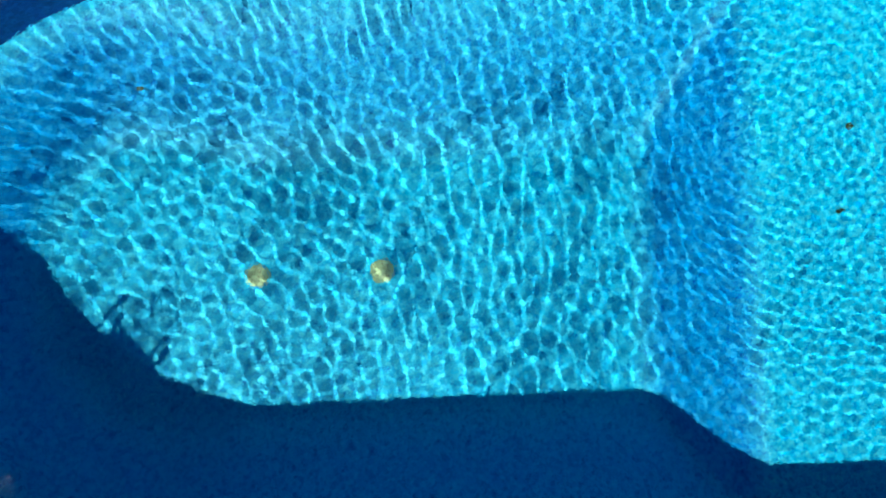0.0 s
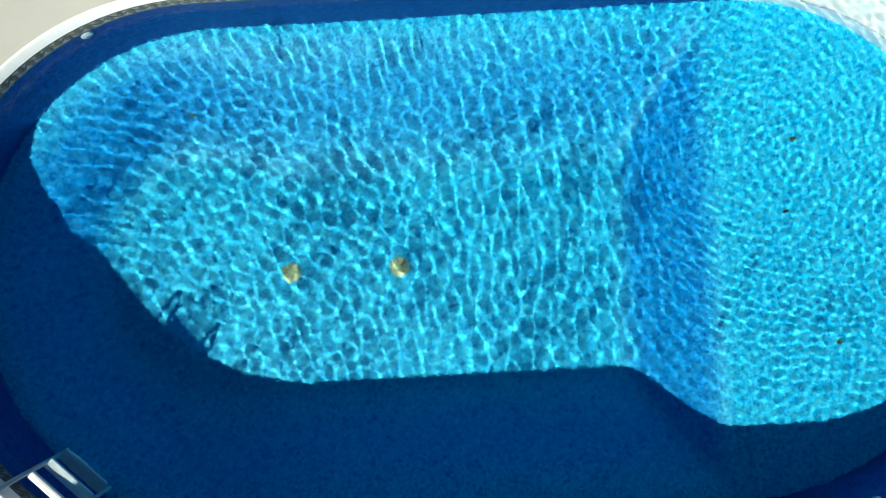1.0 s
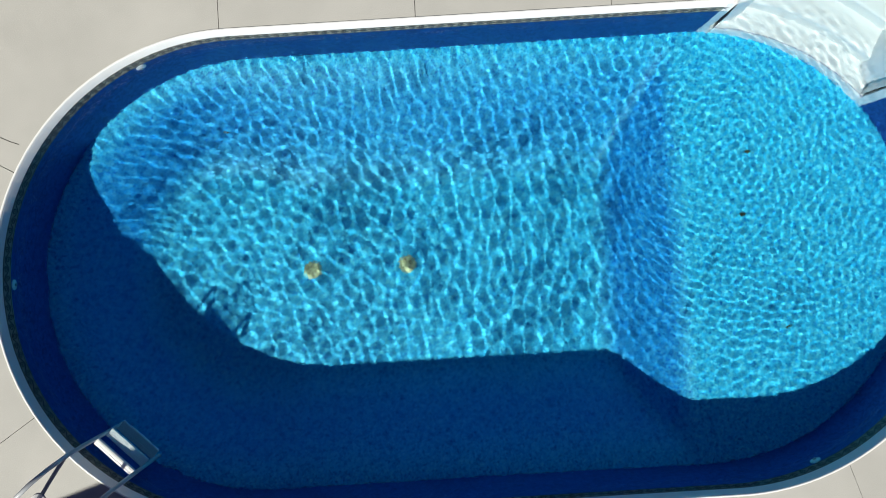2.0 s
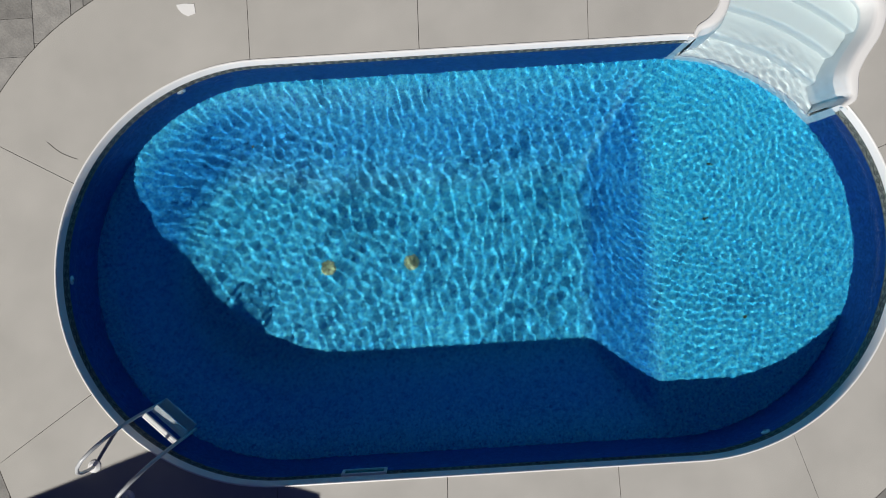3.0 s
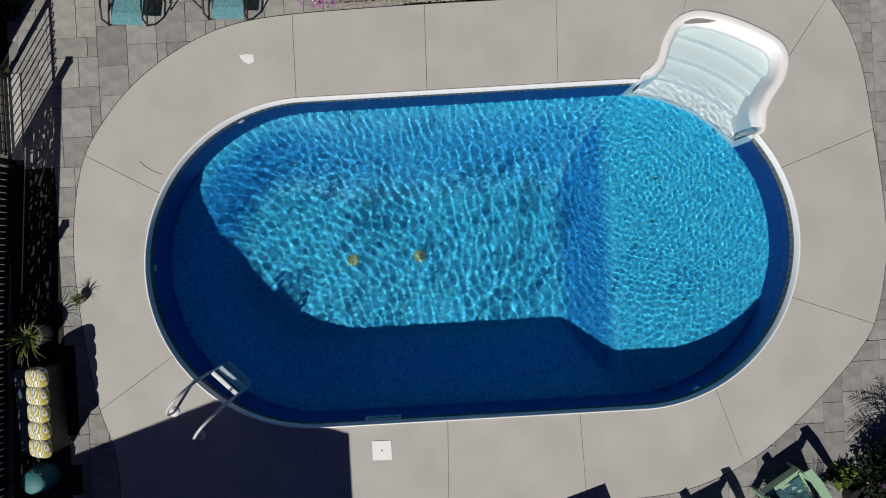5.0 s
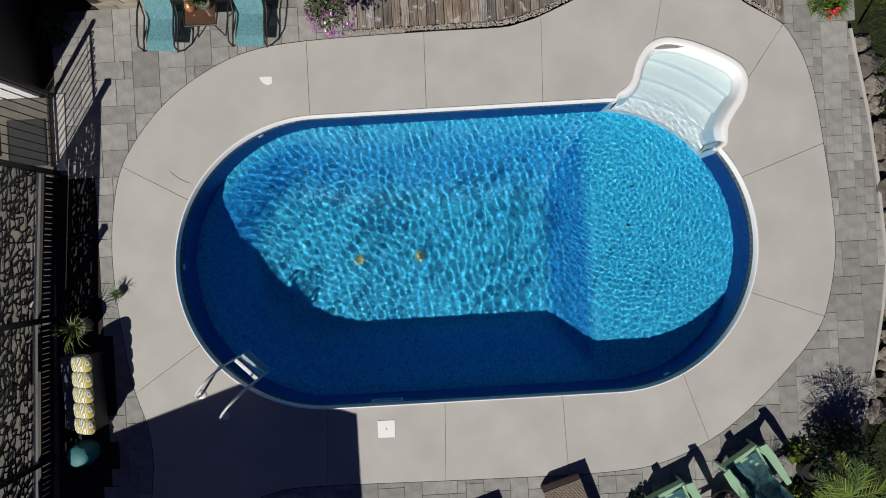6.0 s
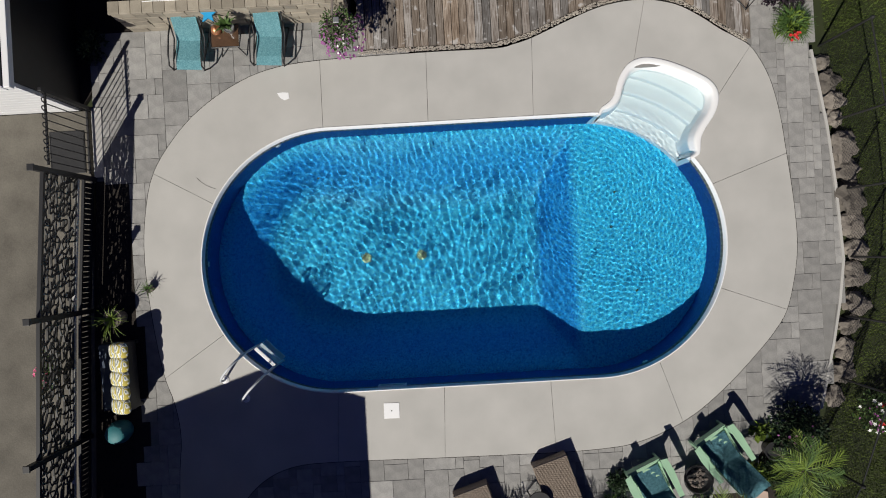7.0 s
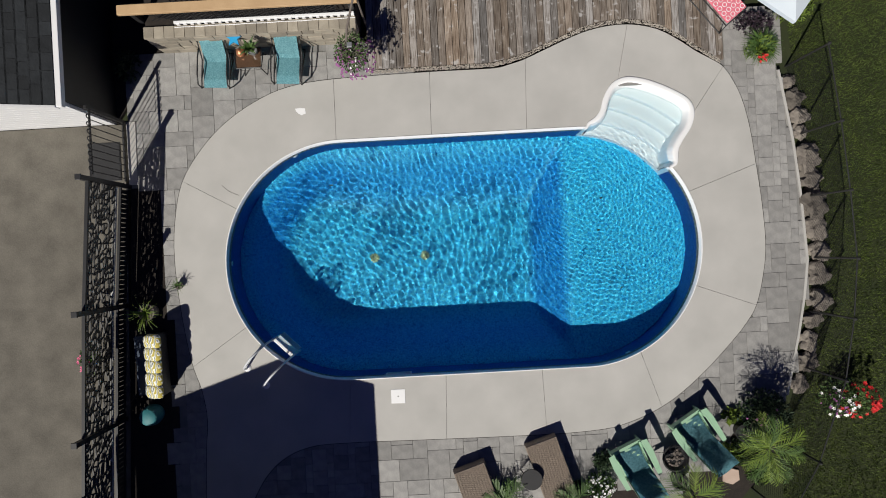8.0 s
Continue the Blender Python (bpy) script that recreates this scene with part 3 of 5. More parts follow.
def blossoms(bm, n, centre, spread, size, rn):
    for _ in range(n):
        a = rn.random() * 6.28
        k = rn.random() ** 0.5
        d = Vector((math.cos(a) * k * spread[0], math.sin(a) * k * spread[1], spread[2] * (0.6 + 0.5 * rn.random()) * math.sqrt(max(0.05, 1 - k * k))))
        p = Vector(centre) + d
        nrm = (d.normalized() + Vector((rn.gauss(0, 0.3), rn.gauss(0, 0.3), 0.8))).normalized()
        u = nrm.orthogonal().normalized()
        w = nrm.cross(u)
        r = size * rn.uniform(0.7, 1.2)
        mid = bm.verts.new(p - nrm * r * 0.25)
        ring = [bm.verts.new(p + (u * math.cos(q) + w * math.sin(q)) * r * (1.0 if j % 2 == 0 else 0.6)) for j, q in enumerate(2 * math.pi * i / 10 for i in range(10))]
        for i in range(10):
            bm.faces.new((mid, ring[i], ring[(i + 1) % 10]))


def blades(bm, n, centre, height, reach, width, rn):
    """Arching strap leaves from one root."""
    for _ in range(n):
        a = rn.random() * 6.28
        d = Vector((math.cos(a), math.sin(a), 0))
        s = Vector((-d.y, d.x, 0))
        h, r = height * rn.uniform(0.6, 1.1), reach * rn.uniform(0.5, 1.1)
        prev = None
        for i in range(5):
            t = i / 4
            p = Vector(centre) + d * r * t + Vector((0, 0, h * (1.6 * t - t * t * 1.1)))
            w = width * (1 - t) * 0.5 + 0.001
            pair = (bm.verts.new(p + s * w), bm.verts.new(p - s * w))
            if prev:
                bm.faces.new((prev[0], prev[1], pair[1], pair[0]))
            prev = pair


def frond(bm, root, angle, length, rise, rn, leaflet=0.28, pairs=15, spread=1.0):
    """A feather palm leaf: an arched rib with narrow leaflets."""
    d = Vector((math.cos(angle), math.sin(angle), 0))
    s = Vector((-d.y, d.x, 0))
    pts = []
    for i in range(pairs + 1):
        t = i / pairs
        pts.append(Vector(root) + d * length * t + Vector((0, 0, rise * (1.9 * t - 1.5 * t * t))))
    tube(bm, pts[::4] + [pts[-1]], 0.008, 4, 0.3)
    for i in range(2, pairs + 1):
        t = i / pairs
        l = leaflet * (0.45 + 1.1 * math.sin(math.pi * min(1, t * 0.85 + 0.1))) * rn.uniform(0.85, 1.1)
        for sg in (1, -1):
            o = (s * sg * spread + d * (0.75 + 0.9 * t + rn.uniform(-0.25, 0.25)) + Vector((0, 0, rn.uniform(-0.45, 0.35)))).normalized()
            w = d * 0.011
            a, b, c = pts[i] + w, pts[i] - w, pts[i] + o * l * 0.6 + Vector((0, 0, 0.02))
            e = pts[i] + o * l + Vector((0, 0, -0.06 * l / 0.28))
            va, vb, vc, vd, ve = bm.verts.new(a), bm.verts.new(b), bm.verts.new(c - w * 0.7), bm.verts.new(c + w * 0.7), bm.verts.new(e)
            bm.faces.new((va, vb, vc, vd))
            bm.faces.new((vd, vc, ve))


# ---- driveway, beds, edging ----
bm = bmesh.new()
prism(bm, [(-16, -9), (-7.42, -9), (-7.22, -3.0), (-7.05, 1.8), (-7.05, 3.06), (-16, 3.06)], -0.15, -0.02)
driveway = tagged(part("driveway", bm, M_DRIVE), "grey-brown stained concrete driveway", "driveway", kind="structure")
bm = bmesh.new()
prism(bm, [(-7.2, 3.1), (-6.12, 4.55), (-6.12, 9), (-7.2, 9)], -0.15, -0.05)
tagged(part("shade_bed", bm, M_SOIL_SHADE), "dark mulch bed in the shade of the house", "bed", kind="structure")
bm = bmesh.new()
prism(bm, [(1.9, -4.85), (5.0, -4.35), (5.9, -3.35), (6.35, -3.3), (6.1, -4.6), (5.2, -5.6), (1.5, -5.9)], -0.15, -0.028)
tagged(part("planting_bed", bm, M_SOIL_SHADE), "dark mulch planting bed behind the chairs", "bed", kind="structure")
# dark sheet standing in for shadowed ground beside the screen fence
bm = bmesh.new()
prism(bm, [(-7.4, -6.5), (-7.22, -3.0), (-6.96, 1.72), (-6.30, 1.72), (-6.22, -0.2), (-6.20, -1.0), (-6.20, -2.6), (-6.25, -6.5)], -0.15, -0.012)
tagged(part("fence_shade_strip", bm, M_SOIL_SHADE), "near-black strip along the screen fence, in place of its shadow", "bed", kind="structure")
EDGE_R = [(6.58, 3.45), (6.80, 2.0), (6.90, 0.90), (6.97, -0.52), (6.86, -1.3), (6.71, -2.03), (6.40, -3.30)]
bm = bmesh.new()
edge_pts = EDGE_R + [(x + 0.05, y) for x, y in reversed(EDGE_R)]
prism(bm, edge_pts, -0.15, 0.004)
tagged(part("edging", bm, M_CONCRETE), "pale concrete edging of the paved path", "edging", kind="structure")
bm = bmesh.new()
prism(bm, [(-6.97, 1.80), (-6.80, 1.80), (-6.78, 3.10), (-6.97, 3.10)], -0.14, 0.012)
tagged(part("threshold", bm, M_CONCRETE), "pale concrete strip under the metal railing", "threshold", kind="structure")

# ---- timber deck ----
timber = thing("timber_deck", "low deck of weathered grey-brown boards", "deck", kind="structure")


def edge_y(x):
    pts = [(-1.95, 3.83), (-0.63, 3.84), (0.66, 3.84), (1.02, 3.90), (1.37, 4.0), (2.05, 4.28), (2.58, 4.48), (3.05, 4.58), (3.52, 4.60), (3.90, 4.55), (4.22, 4.44), (4.60, 4.21), (4.90, 3.99), (5.46, 3.63)]
    for (x0, y0), (x1, y1) in zip(pts, pts[1:]):
        if x0 <= x <= x1:
            return y0 + (y1 - y0) * (x - x0) / (x1 - x0)
    return pts[0][1] if x < pts[0][0] else pts[-1][1]


x = -1.88
while x < 5.45:
    w = 0.136
    cut = 8.5 if rnd.random() < 0.45 else rnd.uniform(5.2, 7.4)
    lift = rnd.uniform(-0.004, 0.004)
    for y0, y1 in (((None, cut - 0.004), (cut + 0.004, 8.5)) if cut < 8 else ((None, 8.5),)):
        bm = bmesh.new()
        ya = edge_y(x) + 0.085 if y0 is None else y0
        yb = edge_y(x + w) + 0.085 if y0 is None else y0
        lo = [(x, ya), (x + w, yb), (x + w, y1), (x, y1)]
        prism(bm, lo, -0.02, 0.045 + lift)
        part("board", bm, M_WOOD, timber)
    x += w + 0.011
bm = bmesh.new()
prism(bm, [(-1.9, 3.86), (0.7, 3.86), (1.5, 4.1), (2.6, 4.52), (3.5, 4.64), (4.3, 4.46), (5.3, 3.8), (5.5, 4.2), (5.5, 8.5), (-1.9, 8.5)], -0.12, -0.04)
part("underframe", bm, M_SOIL_SHADE, timber)
# gravel between deck and slab
bm = bmesh.new()
bmesh.ops.create_icosphere(bm, subdivisions=1, radius=1.0)
ball_v = np.array([tuple(v.co) for v in bm.verts])
ball_f = np.array([[v.index for v in f.verts] for f in bm.faces])
bm.free()
pebble_v, pebble_f = [], []
for k in range(2400):
    gx = rnd.uniform(-1.9, 5.42)
    gy = edge_y(gx) + rnd.uniform(-0.005, 0.075)
    size = rnd.uniform(0.007, 0.015) * np.array([1, rnd.uniform(0.7, 1.2), 0.7])
    pebble_v.append(ball_v * size + np.array([gx, gy, rnd.uniform(-0.018, 0.004)]))
    pebble_f.append(ball_f + k * len(ball_v))
me = bpy.data.meshes.new("gravel_strip")
me.from_pydata(np.concatenate(pebble_v).tolist(), [], np.concatenate(pebble_f).tolist())
me.materials.append(M_GRAVEL)
tagged(new("gravel_strip", me), "mixed brown and white pebbles along the deck", "gravel", kind="stuff")

# ---- things on and in the pool ----
M_RAIL = surf("grey_white_rail", (0.50, 0.53, 0.56), (0.62, 0.64, 0.66), 5, 0.35, 0.03)


def pool_ladder():
    top = thing("pool_ladder", "white pool ladder with bent rails and plastic treads", "ladder", at=Matrix.Translation((-4.35, -2.12, 0)) @ Matrix.Rotation(radians(45), 4, "Z"))
    for sy in (0.265, -0.265):
        bm = bmesh.new()
        pts = [(-0.28, sy, 0.0), (-0.27, sy, 0.18), (-0.22, sy, 0.36), (-0.12, sy, 0.54), (0.02, sy, 0.70), (0.16, sy, 0.78), (0.30, sy, 0.74), (0.42, sy, 0.60), (0.50, sy, 0.38), (0.53, sy, 0.10), (0.54, sy, -0.35), (0.54, sy, -0.80)]
        tube(bm, pts, 0.021, 10)
        part("rail", bm, M_RAIL, top, smooth=True)
        bm = bmesh.new()
        lathe(bm, [(0.075, 0.0), (0.075, 0.012), (0.04, 0.035), (0.03, 0.035)], (-0.28, sy), 20)
        part("base_cover", bm, M_WHITE, top, "round white cover plate")
    for z, x0, x1 in ((-0.09, 0.475, 0.545), (-0.33, 0.50, 0.61), (-0.58, 0.53, 0.66)):
        bm = bmesh.new()
        box(bm, x0, x1, -0.25, 0.25, z - 0.02, z + 0.015, bevel=0.008)
        for k in range(2):
            xa = x0 + 0.015 + k * 0.03
            box(bm, xa, xa + 0.01, -0.24, 0.24, z + 0.013, z + 0.019)
        part("tread", bm, M_WHITE, top)


pool_ladder()


def drain(x, y):
    z = floor_z(x, y)
    top = thing("floor_drain", "round cream-yellow drain cover on the pool floor", "drain", "pool floor drains", at=Matrix.Translation((x, y, z)))
    bm = bmesh.new()
    lathe(bm, [(0.105, 0.0), (0.105, 0.012), (0.085, 0.026), (0.02, 0.030)], n=28)
    part("cover", bm, M_DRAIN, top)
    for k in range(8):
        bm = bmesh.new()
        box(bm, 0.03, 0.08, -0.004, 0.004, 0.026, 0.032, Matrix.Rotation(k * math.pi / 4, 4, "Z"))
        part("slot", bm, M_CLAY, top, "dark slot")


drain(-2.12, 0.0)
drain(-0.97, 0.0)


def wall_jet(x, y):
    cx = min(max(x, CL), CR)
    a = math.atan2(y, x - cx)
    m = Matrix.Translation((cx + (R_IN - 0.001) * math.cos(a), (R_IN - 0.001) * math.sin(a), -0.28)) @ Matrix.Rotation(a, 4, "Z") @ Matrix.Rotation(radians(-90), 4, "Y")
    top = thing("return_jet", "round white water inlet in the pool wall", "pool fitting", "wall inlets", at=m)
    bm = bmesh.new()
    lathe(bm, [(0.055, -0.01), (0.055, 0.012), (0.03, 0.022), (0.015, 0.022)], n=20)
    part("flange", bm, M_WHITE, top)
    bm = bmesh.new()
    lathe(bm, [(0.018, 0.02), (0.018, 0.032), (0.008, 0.034)], n=14)
    part("nozzle", bm, M_GREY, top)


wall_jet(-3.54, 2.2)
wall_jet(-4.94, 0.05)
wall_jet(3.22, -2.24)

top = thing("skimmer", "white skimmer mouth in the pool wall", "skimmer", at=Matrix.Translation((-1.62, -R_IN, -0.17)))
for nm, b in (("frame_top", (-0.27, 0.27, 0.0, 0.03, 0.045, 0.08)), ("frame_bottom", (-0.27, 0.27, 0.0, 0.03, -0.12, -0.085)), ("frame_side", (-0.27, -0.235, 0.0, 0.03, -0.085, 0.045)), ("frame_side", (0.235, 0.27, 0.0, 0.03, -0.085, 0.045))):
    bm = bmesh.new()
    box(bm, *b, bevel=0.006)
    part(nm, bm, M_WHITE, top)
bm = bmesh.new()
box(bm, -0.235, 0.235, 0.001, 0.012, -0.085, 0.045)
part("flap", bm, M_TEALPAINT, top, "teal shaded flap")

top = thing("deck_access_plate", "square white plastic cover plate set into the concrete deck", "cover plate", at=Matrix.Translation((-1.645, -2.885, 0)) @ Matrix.Rotation(radians(-1), 4, "Z"))
bm = bmesh.new()
box(bm, -0.145, 0.145, -0.145, 0.145, 0.0, 0.008, bevel=0.003)
part("plate", bm, M_WHITE, top)
bm = bmesh.new()
lathe(bm, [(0.012, 0.007), (0.012, 0.010), (0.004, 0.010)], n=12)
part("finger_hole", bm, M_BLACK, top, "black finger hole")

# printed scroll band at the waterline
bm = bmesh.new()
strip(bm, None, [(oval(R_IN - 0.003, skip_step=True), -0.085), (oval(R_IN - 0.003, skip_step=True), -0.215)])
part("border_band", bm, M_BORDER, pool, "grey printed border band with dark scrolls")
bm = bmesh.new()
path_pts = oval(R_IN - 0.006, 96, skip_step=True)
cum = [0.0]
for a, b in zip(path_pts, path_pts[1:]):
    cum.append(cum[-1] + (Vector(b) - Vector(a)).length)


def along(s):
    s = min(max(s, 0.0), cum[-1] - 1e-6)
    for i in range(len(cum) - 1):
        if cum[i] <= s <= cum[i + 1]:
            t = (s - cum[i]) / max(1e-9, cum[i + 1] - cum[i])
            a, b = Vector(path_pts[i]), Vector(path_pts[i + 1])
            return a + (b - a) * t
    return Vector(path_pts[-1])


def ribbon(bm, pts, w):
    prev = None
    for i, (s, z) in enumerate(pts):
        s2, z2 = pts[min(i + 1, len(pts) - 1)]
        s1, z1 = pts[max(i - 1, 0)]
        ds, dz = s2 - s1, z2 - z1
        ln = math.hypot(ds, dz) or 1
        ns, nz = -dz / ln * w, ds / ln * w
        pa, pb = along(s + ns), along(s - ns)
        pair = (bm.verts.new((pa.x, pa.y, z + nz)), bm.verts.new((pb.x, pb.y, z - nz)))
        if prev:
            bm.faces.new((prev[0], prev[1], pair[1], pair[0]))
        prev = pair


zc, wave = -0.146, 0.20
n_pts = int(cum[-1] / 0.014)
ribbon(bm, [(cum[-1] * i / n_pts, zc + 0.030 * math.sin(2 * math.pi * cum[-1] * i / n_pts / wave)) for i in range(n_pts + 1)], 0.006)
s, flip = wave * 0.75, 1
while s < cum[-1] - 0.15:
    ribbon(bm, [(s + (0.034 - 0.028 * t) * math.cos(9 * t + 1.57), zc + flip * (0.012 + (0.034 - 0.028 * t) * math.sin(9 * t + 1.57))) for t in [i / 14 for i in range(15)]], 0.006)
    s += wave / 2
    flip = -flip
for zz in (-0.096, -0.196):
    ribbon(bm, [(cum[-1] * i / 220, zz) for i in range(221)], 0.004)
tagged(part("border_scrolls", bm, M_SCROLL, pool, "dark scroll print"), kind="stuff")

# a few leaves on the pool floor and floating bits
for lx, ly in ((2.9, 0.35), (3.35, -0.95), (3.0, 1.05), (-3.0, 1.7)):
    top = thing("sunken_leaf", "small dark fallen leaf lying on the pool floor", "leaf", "leaves in the pool", at=Matrix.Translation((lx, ly, floor_z(lx, ly) + 0.004)) @ Matrix.Rotation(rnd.random() * 6, 4, "Z"))
    bm = bmesh.new()
    prism(bm, [(-0.035, 0), (-0.012, -0.02), (0.015, -0.018), (0.04, 0), (0.015, 0.018), (-0.012, 0.02)], 0.0, 0.006)
    part("blade", bm, M_LEAF_DARK, top)
    bm = bmesh.new()
    tube(bm, [(-0.035, 0, 0.004), (-0.06, 0.006, 0.006)], 0.002, 5)
    part("stalk", bm, M_LEAF_DARK, top)

# pale dried spill and crack on the slab
bm = bmesh.new()
prism(bm, [(-3.46, 3.19), (-3.36, 3.20), (-3.25, 3.19), (-3.24, 3.08), (-3.33, 3.05), (-3.40, 3.09), (-3.44, 3.14)], 0.0, 0.0045)
part("spill_stain", bm, M_WHITE, deck, "pale dried spill")
bm = bmesh.new()
cr = [(-5.06, 1.68), (-4.98, 1.60), (-4.90, 1.54), (-4.80, 1.49), (-4.72, 1.46)]
prism(bm, cr + [(x + 0.004, y + 0.006) for x, y in reversed(cr)], 0.0, 0.0015)
part("hairline_crack", bm, M_SOIL_SHADE, deck, "dark hairline crack")

# ---- chairs by the stone wall ----
def sling_chair(m):
    top = thing("patio_chair", "teal mesh patio chair with curved black metal frame", "chair", "teal chairs by the stone wall", at=m)
    prof = [(-0.16, 0.27), (0.0, 0.31), (0.22, 0.295), (0.36, 0.285), (0.44, 0.33), (0.57, 0.46), (0.70, 0.60), (0.75, 0.64)]
    bm = bmesh.new()
    rows = [[bm.verts.new((sx, y, z + 0.0)) for sx in (-0.23, -0.11, 0.0, 0.11, 0.23)] for y, z in prof[:4]]
    for a, b in zip(rows, rows[1:]):
        for k in range(4):
            bm.faces.new((a[k], a[k + 1], b[k + 1], b[k]))
    bmesh.ops.solidify(bm, geom=bm.faces[:], thickness=0.03)
    part("seat", bm, M_TEAL, top)
    bm = bmesh.new()
    rows = [[bm.verts.new((sx, y, z + 0.0)) for sx in (-0.23, -0.11, 0.0, 0.11, 0.23)] for y, z in prof[3:]]
    for a, b in zip(rows, rows[1:]):
        for k in range(4):
            bm.faces.new((a[k], a[k + 1], b[k + 1], b[k]))
    bmesh.ops.solidify(bm, geom=bm.faces[:], thickness=0.03)
    part("backrest", bm, M_TEAL, top)
    for sx in (-0.28, 0.28):
        bm = bmesh.new()
        tube(bm, [(sx, 0.73, 0.62), (sx, 0.56, 0.44), (sx, 0.40, 0.28), (sx, 0.0, 0.29), (sx, -0.18, 0.27)], 0.014, 8)
        part("seat_rail", bm, M_BLACK, top, smooth=True)
        bm = bmesh.new()
        tube(bm, [(sx, -0.05, 0.0), (sx * 1.02, -0.16, 0.26), (sx * 1.05, -0.14, 0.44), (sx * 1.05, 0.05, 0.50), (sx * 1.05, 0.40, 0.50), (sx, 0.58, 0.48)], 0.014, 8)
        part("arm", bm, M_BLACK, top, smooth=True)
        bm = bmesh.new()
        tube(bm, [(sx, 0.02, 0.29), (sx, 0.30, 0.16), (sx, 0.62, 0.0)], 0.014, 8)
        part("leg", bm, M_BLACK, top, smooth=True)
    bm = bmesh.new()
    tube(bm, [(-0.28, 0.62, 0.015), (0.28, 0.62, 0.015)], 0.012, 8)
    part("stretcher", bm, M_BLACK, top)


sling_chair(Matrix.Translation((-4.97, 3.80, 0)) @ Matrix.Rotation(radians(-4), 4, "Z"))
sling_chair(Matrix.Translation((-3.50, 3.80, 0)) @ Matrix.Rotation(radians(-4), 4, "Z"))

top = thing("side_table", "black metal tray table with glass top between two chairs", "table", at=pose(-4.22, 4.14, 0))
bm = bmesh.new()
ring = [(-0.25, -0.2), (0.25, -0.2), (0.28, 0.0), (0.25, 0.2), (-0.25, 0.2), (-0.28, 0.0), (-0.25, -0.2)]
tube(bm, [(x, y, 0.5) for x, y in ring], 0.014, 8)
part("rim", bm, M_BLACK, top)
bm = bmesh.new()
box(bm, -0.245, 0.245, -0.19, 0.19, 0.495, 0.505)
part("tabletop", bm, M_AMBER, top, "smoked brown glass top")
for sx in (-0.2, 0.2):
    for sy in (-0.16, 0.16):
        bm = bmesh.new()
        tube(bm, [(sx, sy, 0.5), (sx * 0.7, sy * 0.7, 0.25), (sx * 1.15, sy * 1.3, 0.0)], 0.011, 7)
        part("leg", bm, M_BLACK, top)

top = thing("copper_ball", "round copper-coloured ornament on the side table", "ornament", at=pose(-4.34, 4.22, 0.505))
bm = bmesh.new()
lathe(bm, [(0.03, 0.0), (0.07, 0.03), (0.092, 0.09), (0.075, 0.15), (0.035, 0.18), (0.02, 0.185)], n=20)
part("body", bm, M_COPPER, top, smooth=True)
bm = bmesh.new()
lathe(bm, [(0.02, 0.184), (0.024, 0.20), (0.012, 0.205)], n=12)
part("neck", bm, M_COPPER, top)

top = thing("star_ornament", "bright blue star-shaped garden ornament on a thin stake", "ornament", at=pose(-4.42, 4.46, 0))
bm = bmesh.new()
prism(bm, [((0.17 if k % 2 == 0 else 0.075) * math.cos(k * math.pi / 5 + 0.3), (0.17 if k % 2 == 0 else 0.075) * math.sin(k * math.pi / 5 + 0.3)) for k in range(10)], 0.72, 0.75)
part("star", bm, M_SKYBLUE, top)
bm = bmesh.new()
tube(bm, [(0, 0, 0), (0, 0, 0.72)], 0.008, 6)
part("stake", bm, M_BLACK, top)


def potted_plant(name, label, m, pot_r, pot_h, pot_mat, kind_of, leaf_mat, n, height, reach, width):
    top = thing(name, label, "plant", at=m)
    bm = bmesh.new()
    lathe(bm, [(pot_r * 0.7, 0), (pot_r * 0.95, pot_h * 0.8), (pot_r, pot_h), (pot_r * 0.88, pot_h), (pot_r * 0.85, pot_h * 0.9), (0.01, pot_h * 0.9)], n=20)
    part("pot", bm, pot_mat, top)
    bm = bmesh.new()
    if kind_of == "blades":
        blades(bm, n, (0, 0, pot_h * 0.9), height, reach, width, rnd)
    else:
        leaves(bm, n, (0, 0, pot_h), (reach, reach, height), width * 2.2, width, rnd)
    part("foliage", bm, leaf_mat, top)
    return top


potted_plant("potted_agave", "spiky green agave in a grey pot on the table", pose(-4.10, 4.24, 0.505), 0.10, 0.16, M_GREY, "blades", M_LEAF, 18, 0.46, 0.24, 0.085)
potted_plant("spiky_grass", "tall spiky ornamental grass in a dark pot", pose(-6.62, -0.84, -0.01), 0.17, 0.35, M_CLAY, "blades", M_LEAF_LIGHT, 36, 0.42, 0.44, 0.016)
potted_plant("tuft_grass", "small tuft of ornamental grass at the slab edge", pose(-6.02, -0.34, -0.01), 0.08, 0.12, M_CLAY, "blades", M_LEAF, 26, 0.22, 0.22, 0.014)

# ---- stone wall with railing and lattice ----
wall = thing("retaining_wall", "low wall of tan stacked stone with a paved cap", "wall", kind="structure")
for row in range(5):
    z0 = row * 0.165
    x = -6.10 - (0.12 if row % 2 else 0)
    while x < -2.05:
        w = rnd.uniform(0.22, 0.42)
        x1 = min(x + w, -2.0)
        bm = bmesh.new()
        d = rnd.uniform(0.0, 0.02)
        box(bm, max(x, -6.12) + 0.004, x1 - 0.004, 4.50 - d, 4.66, z0 + 0.003 - (0.1 if row == 0 else 0), z0 + 0.160, bevel=0.008)
        part("stone", bm, M_STONE, wall)
        x = x1 if x1 < -2.05 else 0
x = -6.12
while x < -2.0:
    w = 0.2
    bm = bmesh.new()
    box(bm, x + 0.003, min(x + w, -2.0) - 0.003, 4.495, 4.72, 0.828, 0.880, bevel=0.006)
    part("cap_stone", bm, M_STONE, wall)
    x += w
bm = bmesh.new()
